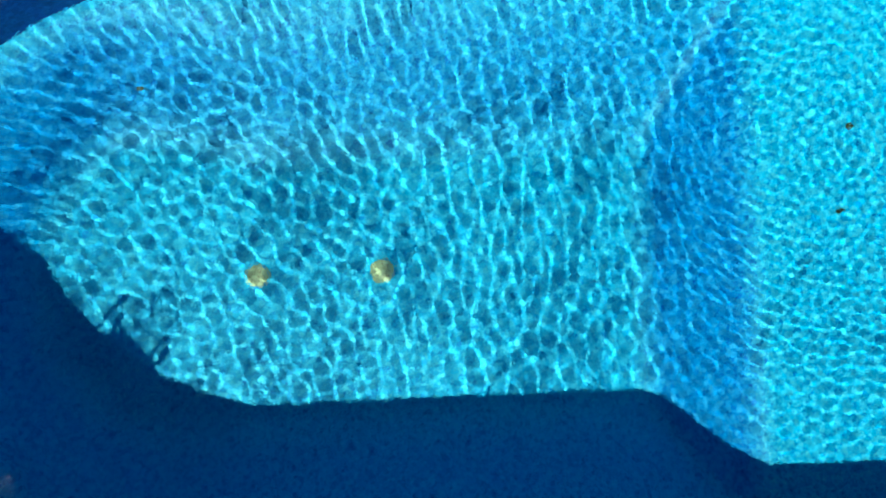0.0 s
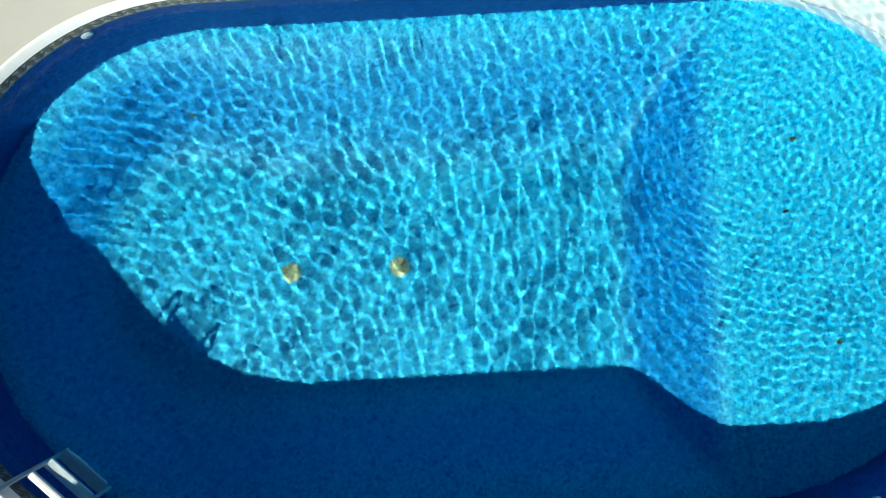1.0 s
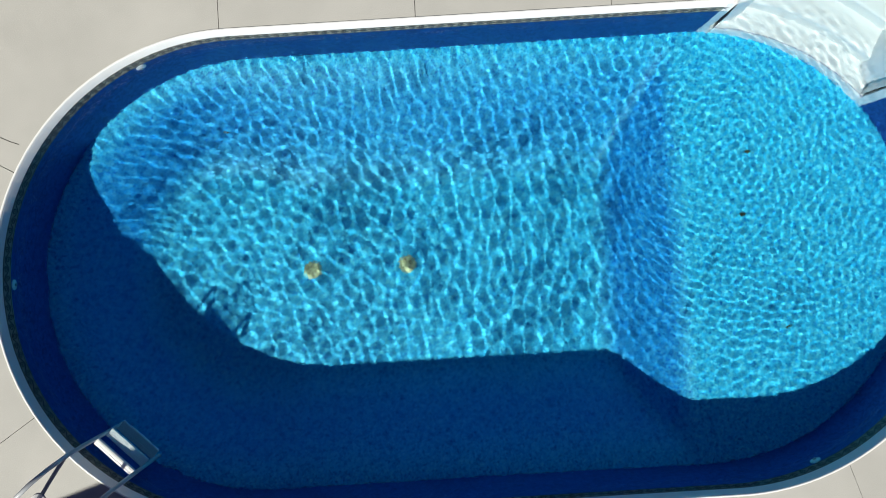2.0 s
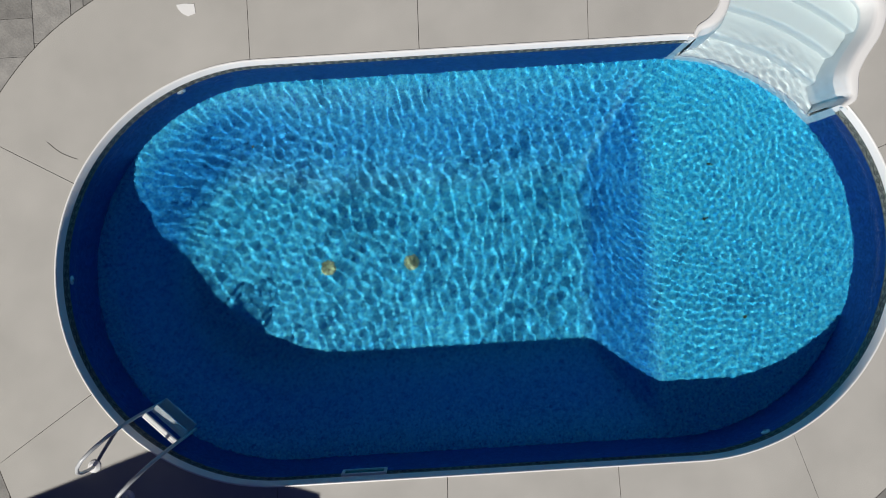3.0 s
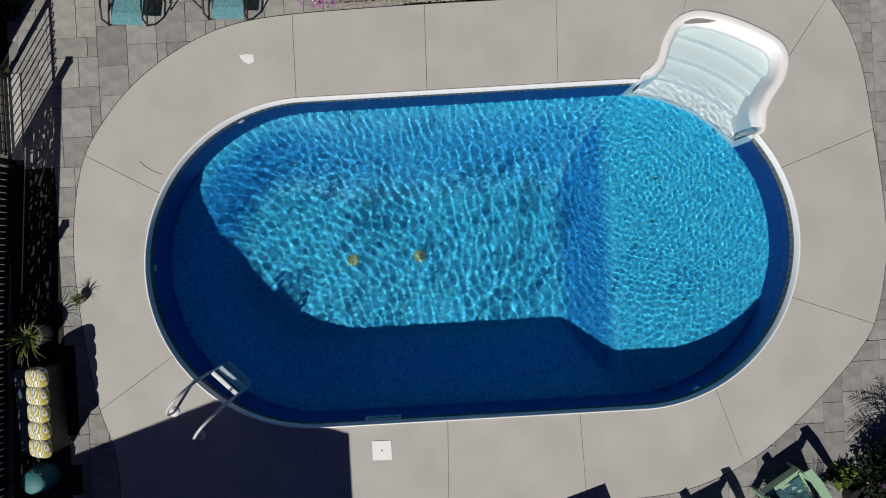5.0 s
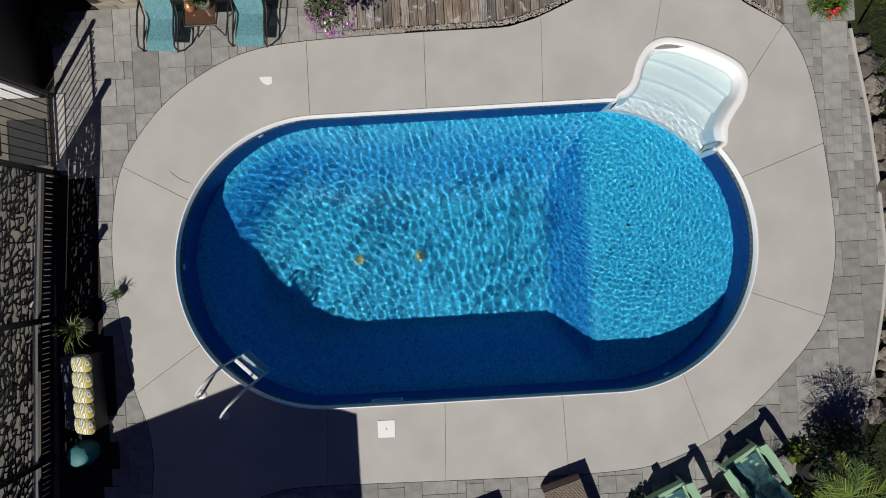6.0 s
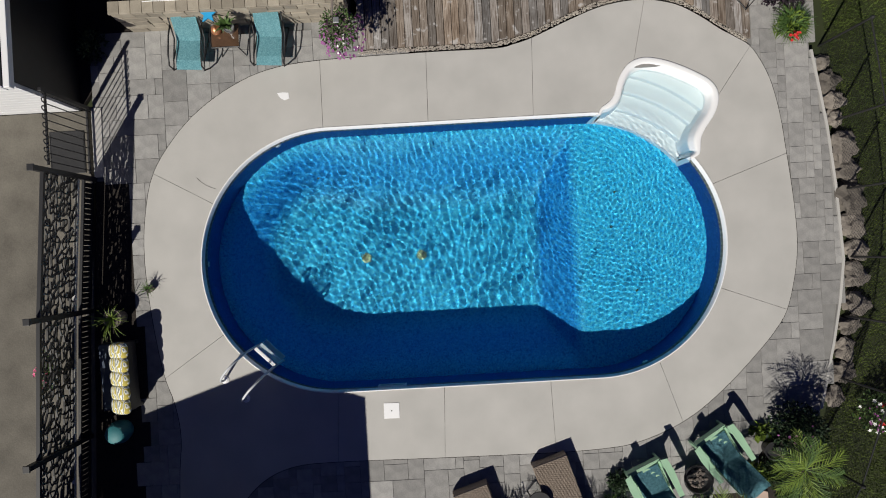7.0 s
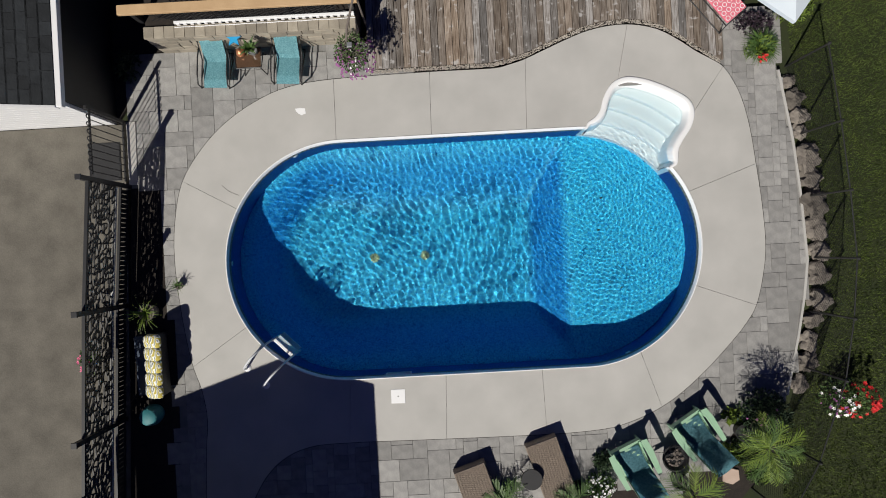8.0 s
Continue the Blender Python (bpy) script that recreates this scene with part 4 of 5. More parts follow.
box(bm, -6.10, -2.0, 4.66, 8.6, -0.12, 0.82)
part("raised_terrace", bm, M_SOIL_SHADE, wall, "dark raised terrace behind the wall")

top = thing("terrace_railing", "black lattice railing with white base rail and cedar top beam", "railing")
bm = bmesh.new()
box(bm, -5.5, -2.02, 4.74, 4.79, 0.88, 0.94, bevel=0.006)
part("base_rail", bm, M_WHITE, top, "white base rail")
for k in range(26):
    bm = bmesh.new()
    box(bm, -5.45 + k * 0.135, -5.39 + k * 0.135, 4.715, 4.74, 0.88, 0.93)
    part("rail_block", bm, M_WHITE, top)
bm = bmesh.new()
k = -5.9
while k < -2.1:
    for sgn in (1, -1):
        a, b = (k, 4.80 + 0.006 * sgn, 0.95), (k + 0.55 * sgn, 4.80 + 0.006 * sgn, 1.50)
        if -6.1 < b[0] < -2.02:
            tube(bm, [a, b], 0.009, 4)
    k += 0.11
part("lattice", bm, M_BLACK, top, "black diamond lattice")
bm = bmesh.new()
box(bm, -6.28, -1.88, 4.72, 4.90, 1.48, 1.56, bevel=0.008)
part("top_beam", bm, M_CEDAR, top, "new cedar top beam")
for px in (-6.15, -4.6, -3.3, -2.05):
    bm = bmesh.new()
    box(bm, px - 0.045, px + 0.045, 4.815, 4.89, 0.82, 1.48, bevel=0.005)
    part("post", bm, M_BLACK, top)
bm = bmesh.new()
tube(bm, [(-5.5 + 3.5 * i / 20, 4.68, 0.89 + 0.012 * math.sin(i * 1.7)) for i in range(21)], 0.008, 6)
tagged(part("rope_light", bm, M_WHITE), "thin white rope light lying on the wall cap", "rope light")

# hanging flower basket on its post
top = thing("hanging_basket", "hanging basket of purple and white petunias on a dark post", "hanging basket", at=pose(-2.10, 3.98, 0))
bm = bmesh.new()
tube(bm, [(0.22, 0.82, 0.0), (0.22, 0.82, 1.9), (0.20, 0.6, 2.0), (0.05, 0.15, 1.85), (0, 0, 1.65)], 0.022, 8)
part("hook_post", bm, M_CLAY, top)
bm = bmesh.new()
lathe(bm, [(0.08, 0.82), (0.16, 0.90), (0.19, 1.05), (0.17, 1.05), (0.02, 1.0)], n=18)
part("basket", bm, M_CLAY, top)
bm = bmesh.new()
leaves(bm, 1500, (0, 0, 0.98), (0.34, 0.40, 0.26), 0.065, 0.03, rnd, dome=False)
part("foliage", bm, M_LEAF, top)
bm = bmesh.new()
blossoms(bm, 130, (0.06, -0.10, 0.94), (0.42, 0.44, 0.16), 0.032, rnd)
part("purple_blossoms", bm, M_PETAL_P, top, "purple blossoms")
bm = bmesh.new()
blossoms(bm, 16, (0.10, -0.18, 0.96), (0.34, 0.32, 0.17), 0.022, rnd)
part("white_blossoms", bm, M_PETAL_W, top, "white blossoms")
bm = bmesh.new()
box(bm, -0.05, 0.05, 0.02, 0.12, 1.20, 1.24, bevel=0.01)
part("water_cup", bm, M_GREY, top)

# ---- west side: screen fence, railing, house ----
fence = thing("screen_fence", "black metal fence with laser-cut organic screens and tall posts", "fence", kind="structure")
FENCE = [(-6.99, 1.76), (-7.19, -0.70), (-7.32, -3.04), (-7.45, -5.40), (-7.55, -7.6)]
for (x0, y0), (x1, y1) in zip(FENCE, FENCE[1:]):
    d = Vector((x1 - x0, y1 - y0, 0))
    ln = d.length
    m = Matrix.Translation((x0, y0, 0)) @ Matrix.Rotation(math.atan2(d.y, d.x), 4, "Z")
    # screen of irregular cells
    bm = bmesh.new()
    nc, nr, za, zb = int(ln / 0.098), 10, 0.56, 1.50
    gp = {}
    for i in range(nc + 1):
        for j in range(nr + 1):
            jx = 0 if i in (0, nc) else rnd.uniform(-0.034, 0.034)
            jz = 0 if j in (0, nr) else rnd.uniform(-0.030, 0.030)
            gp[i, j] = Vector((0.04 + (ln - 0.08) * i / nc + jx, 0, za + (zb - za) * j / nr + jz))
    bars = []
    for i in range(nc + 1):
        for j in range(nr + 1):
            if i < nc and rnd.random() < 0.9:
                bars.append((gp[i, j], gp[i + 1, j]))
            if j < nr and rnd.random() < 0.75:
                bars.append((gp[i, j], gp[i, j + 1] if rnd.random() < 0.6 or i == nc else gp[i + 1, j + 1]))
    for a, b in bars:
        if (b - a).length > 0.01:
            tube(bm, [m @ a, m @ b], 0.019, 4)
    part("screen", bm, M_SCREEN, fence)
    for nm, z0, z1, wd in (("top_rail", 1.49, 1.55, 0.03), ("mid_rail", 0.50, 0.56, 0.025), ("low_rail", 0.32, 0.36, 0.025), ("bottom_rail", 0.02, 0.07, 0.025)):
        bm = bmesh.new()
        box(bm, 0.03, ln - 0.03, -wd, wd, z0, z1, m, bevel=0.0)
        part(nm, bm, M_PALE_RAIL if nm == "mid_rail" else M_BLACK, fence, "pale grey rail" if nm == "mid_rail" else "")
    k = 0.08
    while k < ln - 0.08:
        bm = bmesh.new()
        box(bm, k, k + 0.085, -0.008, 0.008, 0.06, 0.33, m)
        part("slat", bm, M_BLACK, fence)
        k += 0.097
for x, y in FENCE:
    bm = bmesh.new()
    box(bm, x - 0.045, x + 0.045, y - 0.045, y + 0.045, -0.1, 1.82, bevel=0.006)
    box(bm, x - 0.055, x + 0.055, y - 0.055, y + 0.055, 1.82, 1.85, bevel=0.006)
    part("post", bm, M_BLACK, fence)

rail = thing("entry_railing", "black metal railing with looped baluster tops beside the driveway", "railing", kind="structure")
for k in range(9):
    y = 1.92 + k * 0.138
    bm = bmesh.new()
    tube(bm, [(-6.99, y, 0.0), (-6.99, y, 1.38), (-6.99, y + 0.02, 1.44), (-6.99, y + 0.05, 1.46), (-6.99, y + 0.08, 1.44), (-6.99, y + 0.085, 1.38)], 0.010, 6)
    part("baluster", bm, M_BLACK, rail)
for z in (0.10, 1.34):
    bm = bmesh.new()
    box(bm, -7.005, -6.975, 1.86, 3.08, z, z + 0.035)
    part("rail", bm, M_BLACK, rail)
bm = bmesh.new()
box(bm, -7.02, -6.96, 3.06, 3.12, -0.05, 1.5, bevel=0.005)
part("end_post", bm, M_BLACK, rail)

top = thing("door_mat", "dark rubber mat lying on the driveway", "mat", at=pose(-7.46, 2.30, -0.018))
bm = bmesh.new()
box(bm, -0.33, 0.33, -0.40, 0.40, 0.0, 0.015, bevel=0.006)
part("pad", bm, M_BLACK, top)
bm = bmesh.new()
tube(bm, [(-0.31, -0.38, 0.014), (0.31, -0.38, 0.014), (0.31, 0.38, 0.014), (-0.31, 0.38, 0.014), (-0.31, -0.38, 0.014)], 0.008, 6)
part("border", bm, M_BLACK, top)

house = thing("house", "white-sided house corner with dark shingle roof and white gutter", "house")
bm = bmesh.new()
box(bm, -14, -7.22, 3.08, 11, -0.1, 2.25)
part("wall", bm, M_SIDING, house)
bm = bmesh.new()
box(bm, -7.219, -7.19, 3.14, 11, -0.05, 2.2, bevel=0.004)
part("dark_cladding", bm, M_BLACK, house, "glossy black wall cladding")
for k in range(14):
    bm = bmesh.new()
    box(bm, -14, -7.215, 3.068, 3.08, 0.05 + k * 0.155, 0.19 + k * 0.155)
    part("siding_board", bm, M_SIDING, house)
slope = math.tan(radians(20))
bm = bmesh.new()
vs = [(-7.02, 2.92, 2.24), (-7.02, 11, 2.24), (-13, 11, 2.24 + 5.98 * slope), (-13, 2.92, 2.24 + 5.98 * slope)]
lo = [bm.verts.new(v) for v in vs]
hi = [bm.verts.new((a, b, c + 0.1)) for a, b, c in vs]
bm.faces.new(lo[::-1])
bm.faces.new(hi)
for k in range(4):
    bm.faces.new((lo[k], lo[(k + 1) % 4], hi[(k + 1) % 4], hi[k]))
roof = part("roof", bm, M_ROOF, house)
rot = Matrix.Rotation(math.atan(slope), 4, "Y")
for row in range(12):
    y = 2.93
    while y < 7.2:
        w = rnd.uniform(0.22, 0.36)
        bm = bmesh.new()
        sx = row * 0.17
        box(bm, -0.20, 0.0, 0.003, w - 0.003, 0.0, 0.012, Matrix.Translation((-7.02 - sx * math.cos(math.atan(slope)), y, 2.345 + sx * math.sin(math.atan(slope)))) @ rot)
        part("shingle", bm, M_ROOF, roof)
        y += w
bm = bmesh.new()
box(bm, -7.02, -6.91, 2.90, 11, 2.22, 2.34, bevel=0.012)
part("gutter", bm, M_SIDING, house, "white gutter")
bm = bmesh.new()
vs = [(-7.02, 2.90), (-13, 2.90)]
a = [bm.verts.new((-7.02, 2.89, 2.20)), bm.verts.new((-13, 2.89, 2.20 + 5.98 * slope)), bm.verts.new((-13, 2.89, 2.36 + 5.98 * slope)), bm.verts.new((-7.02, 2.89, 2.36))]
b = [bm.verts.new((v.co.x, 2.92, v.co.z)) for v in a]
bm.faces.new(a)
bm.faces.new(b[::-1])
for k in range(4):
    bm.faces.new((a[k], a[(k + 1) % 4], b[(k + 1) % 4], b[k]))
part("fascia", bm, M_SIDING, house, "white fascia board")

# garden pavilion south of the pool; its gable throws the big shadow
pav = thing("garden_house", "gabled garden house with dark shingle roof", "garden house")
bm = bmesh.new()
box(bm, -7.1, -3.75, -9.0, -5.0, -0.1, 2.72)
part("wall", bm, M_SIDING, pav)
for xa, za, xb, zb in ((-3.53, 2.70, -5.79, 3.45), (-8.30, 2.25, -5.79, 3.45)):
    bm = bmesh.new()
    a = [bm.verts.new((xa, -4.80, za)), bm.verts.new((xb, -4.76, zb)), bm.verts.new((xb, -9.2, zb)), bm.verts.new((xa, -9.2, za))]
    b = [bm.verts.new(v.co - Vector((0, 0, 0.10))) for v in a]
    bm.faces.new(a)
    bm.faces.new(b[::-1])
    for k in range(4):
        bm.faces.new((a[k], a[(k + 1) % 4], b[(k + 1) % 4], b[k]))
    part("roof", bm, M_ROOF, pav)
bm = bmesh.new()
a = [bm.verts.new(p) for p in ((-7.1, -5.0, 2.71), (-3.75, -5.0, 2.71), (-5.79, -5.0, 3.36))]
b = [bm.verts.new(v.co + Vector((0, -0.1, 0))) for v in a]
bm.faces.new(a)
bm.faces.new(b[::-1])
for k in range(3):
    bm.faces.new((a[k], a[(k + 1) % 3], b[(k + 1) % 3], b[k]))
part("gable", bm, M_SIDING, pav)

# bench with cushions
top = thing("garden_bench", "dark wicker loveseat with high back and yellow pillows", "bench", at=pose(-6.57, -1.90, -0.012, 0, 0, 2))
bm = bmesh.new()
box(bm, -0.30, 0.26, -0.62, 0.62, 0.10, 0.30, bevel=0.03)
part("base", bm, M_BLACK, top)
bm = bmesh.new()
box(bm, 0.21, 0.27, -0.62, 0.62, 0.28, 0.54, bevel=0.02)
part("backrest", bm, M_BLACK, top)
for sy in (-0.58, 0.58):
    for sx in (-0.25, 0.23):
        bm = bmesh.new()
        box(bm, sx - 0.03, sx + 0.03, sy - 0.03, sy + 0.03, 0, 0.11)
        part("leg", bm, M_BLACK, top)
bm = bmesh.new()
box(bm, -0.30, 0.20, -0.60, 0.60, 0.30, 0.38, bevel=0.025)
part("seat_pad", bm, M_SEATPAD, top, "blue-grey seat pad")
for k in range(5):
    bm = bmesh.new()
    r = bmesh.ops.create_uvsphere(bm, u_segments=18, v_segments=12, radius=1.0)
    for v in r["verts"]:
        c = v.co.copy()
        f = lambda q: math.copysign(abs(q) ** 0.55, q)
        v.co = Vector((f(c.x) * 0.245, f(c.y) * 0.150, c.z * 0.085 + 0.02 * abs(c.z)))
    pil = tagged(part("bench_pillow", bm, M_YELLOW, smooth=True), "yellow and white scatter pillow leaning on the bench back", "pillow", "bench pillows")
    pil.matrix_basis = pose(-6.57 + 0.15, -1.90 + (k - 2) * 0.248, 0.54, 0, -32, 2 + rnd.uniform(-3, 3))

top = thing("garden_stool", "round teal glazed ceramic garden stool", "stool", at=pose(-6.66, -2.94, -0.01))
bm = bmesh.new()
lathe(bm, [(0.15, 0), (0.18, 0.05), (0.215, 0.22), (0.18, 0.40), (0.165, 0.43), (0.15, 0.445), (0.02, 0.45)], n=28)
part("body", bm, M_TEALPAINT, top, smooth=True)
for k in range(8):
    bm = bmesh.new()
    lathe(bm, [(0.012, 0.0), (0.012, 0.004), (0.003, 0.004)], (0.165 * math.cos(k * 0.785), 0.165 * math.sin(k * 0.785)), 8)
    ob = part("stud", bm, M_TEALPAINT, top)
    ob.location.z = 0.428

top = thing("fence_planter", "planter of pink flowers hooked on the screen fence", "planter", at=pose(-7.42, -1.62, 0.78))
bm = bmesh.new()
box(bm, -0.09, 0.09, -0.26, 0.26, 0, 0.17, bevel=0.015)
part("trough", bm, M_BLACK, top)
bm = bmesh.new()
leaves(bm, 380, (-0.02, 0, 0.16), (0.20, 0.36, 0.2), 0.07, 0.03, rnd)
part("foliage", bm, M_LEAF, top)
bm = bmesh.new()
blossoms(bm, 26, (-0.10, -0.08, 0.17), (0.14, 0.24, 0.2), 0.032, rnd)
part("blossoms", bm, M_PETAL_K, top, "pink blossoms")
for sy in (-0.18, 0.18):
    bm = bmesh.new()
    tube(bm, [(0.09, sy, 0.10), (0.14, sy, 0.20), (0.20, sy, 0.20)], 0.008, 6)
    part("hook", bm, M_BLACK, top)

# ---- south side: loungers and armchairs ----
def chaise(m):
    top = thing("sun_lounger", "brown wicker sun lounger with flat woven top", "lounger", "wicker loungers", at=m)
    bm = bmesh.new()
    box(bm, -0.33, 0.33, -1.25, 0.0, 0.20, 0.30, bevel=0.02)
    part("frame", bm, M_WICKER, top)
    for i in range(58):
        bm = bmesh.new()
        y = -0.02 - i * 0.0212
        tube(bm, [(-0.325 + 0.05 * q, y, 0.303 + (0.004 if (q + i) % 2 else -0.002)) for q in range(14)], 0.0095, 4)
        part("weave_strand", bm, M_WICKER, top)
    bm = bmesh.new()
    box(bm, -0.33, 0.33, -1.95, -1.25, 0.22, 0.30, Matrix.Translation((0, -1.25, 0.25)) @ Matrix.Rotation(radians(-30), 4, "X") @ Matrix.Translation((0, 1.25, -0.25)), bevel=0.02)
    part("backrest", bm, M_WICKER, top)
    for sx in (-0.31, 0.31):
        bm = bmesh.new()
        box(bm, sx - 0.025, sx + 0.025, -1.25, 0.0, 0.02, 0.21)
        part("side_panel", bm, M_WICKER, top)
    bm = bmesh.new()
    box(bm, -0.30, 0.30, -0.03, -0.002, 0.02, 0.21)
    part("end_panel", bm, M_WICKER, top)
    for sx in (-0.28, 0.28):
        for sy in (-1.15, -0.08):
            bm = bmesh.new()
            box(bm, sx - 0.03, sx + 0.03, sy - 0.03, sy + 0.03, 0.0, 0.05)
            part("foot", bm, M_BLACK, top)


chaise(pose(1.22, -3.90, -0.01, 0, 0, 17.5))
chaise(pose(-0.27, -4.35, -0.01, 0, 0, 17.5))

top = thing("round_table", "small round black side table between the loungers", "table", at=pose(0.98, -4.62, -0.01))
bm = bmesh.new()
lathe(bm, [(0.02, 0.40), (0.21, 0.40), (0.215, 0.41), (0.21, 0.425), (0.02, 0.425)], n=28)
part("tabletop", bm, M_BLACK, top)
for k in range(3):
    a = k * 2.094 + 0.6
    bm = bmesh.new()
    tube(bm, [(0.12 * math.cos(a), 0.12 * math.sin(a), 0.40), (0.19 * math.cos(a), 0.19 * math.sin(a), 0.0)], 0.012, 7)
    part("leg", bm, M_BLACK, top)


def adirondack(m):
    """Front towards +y."""
    top = thing("adirondack_chair", "mint green slatted garden armchair with teal towel", "chair", "mint green armchairs", at=m)
    for k in range(6):
        bm = bmesh.new()
        y = 0.36 - k * 0.098
        box(bm, -0.27, 0.27, y - 0.044, y + 0.044, 0.355 - k * 0.022, 0.378 - k * 0.022, bevel=0.006)
        part("seat_slat", bm, M_GREEN, top)
    for k in range(5):
        bm = bmesh.new()
        x = (k - 2) * 0.108
        h = 0.82 - abs(k - 2) * 0.05
        box(bm, x - 0.05, x + 0.05, -0.012, 0.012, 0, h, Matrix.Translation((0, -0.20, 0.22)) @ Matrix.Rotation(radians(27), 4, "X"), bevel=0.006)
        part("back_slat", bm, M_GREEN, top)
    for sx in (-1, 1):
        bm = bmesh.new()
        prism(bm, [(sx * 0.30, 0.46), (sx * 0.42, 0.44), (sx * 0.44, 0.20), (sx * 0.40, -0.30), (sx * 0.31, -0.32)][::sx], 0.54, 0.565)
        part("armrest", bm, M_GREEN, top)
        bm = bmesh.new()
        box(bm, sx * 0.32 - 0.02, sx * 0.32 + 0.02, 0.28, 0.40, 0.0, 0.54, bevel=0.005)
        part("front_leg", bm, M_GREEN, top)
        bm = bmesh.new()
        box(bm, -0.02, 0.02, -0.86, 0.0, -0.05, 0.06, Matrix.Translation((sx * 0.29, 0.40, 0.33)) @ Matrix.Rotation(radians(18), 4, "X"), bevel=0.005)
        part("back_leg", bm, M_GREEN, top)
    bm = bmesh.new()
    box(bm, -0.32, 0.32, 0.395, 0.42, 0.22, 0.375, bevel=0.005)
    part("apron", bm, M_GREEN, top)
    # towel over seat and back
    bm = bmesh.new()
    prof = [(0.36, 0.395), (0.15, 0.352), (-0.08, 0.31), (-0.17, 0.31), (-0.205, 0.37), (-0.33, 0.62), (-0.475, 0.90), (-0.56, 1.06), (-0.60, 1.0)]
    rows = [[bm.verts.new((sx * 0.245, y, z + 0.02 * math.cos(3 * sx + y * 9))) for sx in (-1, -0.6, -0.2, 0.2, 0.6, 1)] for y, z in prof]
    for a, b in zip(rows, rows[1:]):
        for k in range(5):
            bm.faces.new((a[k], a[k + 1], b[k + 1], b[k]))
    bmesh.ops.solidify(bm, geom=bm.faces[:], thickness=0.03)
    towel = tagged(part("chair_towel", bm, M_TOWEL, smooth=True), "teal cloth draped over a green armchair", "towel", "teal chair cloths")
    towel.matrix_basis = m.copy()


adirondack(pose(3.08, -4.45, -0.01, 0, 0, 24))
adirondack(pose(4.38, -3.92, -0.01, 0, 0, 32))

top = thing("fire_bowl", "round black fire bowl filled with grey glass", "fire bowl", at=pose(3.95, -4.40, -0.01))
bm = bmesh.new()
lathe(bm, [(0.14, 0), (0.20, 0.08), (0.27, 0.24), (0.275, 0.27), (0.25, 0.27), (0.20, 0.20), (0.02, 0.18)], n=28)
part("bowl", bm, M_BLACK, top)
bm = bmesh.new()
for _ in range(40):
    a, q = rnd.random() * 6.28, rnd.random() ** 0.5 * 0.17
    blob(bm, (q * math.cos(a), q * math.sin(a), 0.21), (0.03, 0.03, 0.02), rnd.random() * 9, sub=1)
part("glass_stones", bm, M_CLAY, top)


def palm(m, n, length, rise, mat, trunk_h, label, leaflet=0.28):
    top = thing("potted_palm", label, "palm", "palms by the fence", at=m)
    bm = bmesh.new()
    lathe(bm, [(0.12, 0), (0.16, 0.20), (0.175, 0.26), (0.15, 0.26), (0.14, 0.22), (0.02, 0.22)], n=20)
    part("pot", bm, M_BLACK, top)
    bm = bmesh.new()
    tube(bm, [(0, 0, 0.25), (0.01, 0.02, trunk_h * 0.6), (0, 0, trunk_h)], 0.04, 8, 0.7)
    part("trunk", bm, M_CLAY, top)
    for k in range(n):
        bm = bmesh.new()
        frond(bm, (0, 0, trunk_h), k * 2 * math.pi / n + rnd.uniform(-0.25, 0.25), length * rnd.uniform(0.75, 1.1), rise * rnd.uniform(-0.3, 1.9), rnd, leaflet * rnd.uniform(0.75, 1.15))
        part("frond", bm, mat if k % 3 else M_LEAF, top)


palm(pose(5.38, -3.97, -0.03), 14, 0.62, 0.26, M_LEAF_LIGHT, 1.25, "potted palm with long yellow-green fronds", 0.23)
palm(pose(4.02, -4.88, -0.03), 8, 0.62, 0.25, M_LEAF_LIGHT, 1.0, "potted palm with drooping bright fronds")
palm(pose(0.42, -5.05, -0.03), 9, 0.50, 0.25, M_LEAF, 0.30, "small potted palm beside a lounger", 0.2)
palm(pose(1.78, -5.20, -0.03), 9, 0.48, 0.25, M_LEAF, 0.42, "small potted palm behind a lounger", 0.2)


def bush(name, label, m, spread, n, mat, length=0.09, width=0.045, petals=()):
    top = thing(name, label, "bush" if not petals else "flowers", at=m)
    bm = bmesh.new()
    for _ in range(7):
        a = rnd.random() * 6.28
        tube(bm, [(0, 0, 0), (math.cos(a) * spread[0] * 0.4, math.sin(a) * spread[1] * 0.4, spread[2] * 0.6)], 0.008, 5, 0.4)
    part("stems", bm, M_LEAF_DARK, top)
    bm = bmesh.new()
    leaves(bm, n, (0, 0, spread[2] * 0.1), spread, length, width, rnd)
    part("foliage", bm, mat, top)
    for nm, pm, cnt, size, off, lab in petals:
        bm = bmesh.new()
        blossoms(bm, cnt, (off[0], off[1], spread[2] * 0.35), (spread[0] * off[2], spread[1] * off[2], spread[2] * 0.75), size, rnd)
        part(nm, bm, pm, top, lab)
    return top


bush("white_flower_bush", "bush with many small white blossoms behind the armchairs", pose(2.42, -4.92, -0.02), (0.32, 0.28, 0.35), 500, M_LEAF, petals=[("blossoms", M_PETAL_W, 70, 0.030, (0, 0, 1.0), "white blossoms")])
bush("shade_fern", "dark green fern in the shade of the house", pose(-6.85, 4.25, -0.05), (0.28, 0.35, 0.35), 420, M_LEAF_DARK, 0.12, 0.04)
bush("dark_shrub", "low dark green shrub beside a green armchair", pose(2.52, -4.42, -0.02), (0.22, 0.22, 0.40), 420, M_LEAF_DARK)
bush("hosta", "pale variegated broad-leaved plant by the path", pose(5.23, -3.66, -0.02), (0.20, 0.16, 0.22), 60, M_LEAF_LIGHT, 0.20, 0.11)
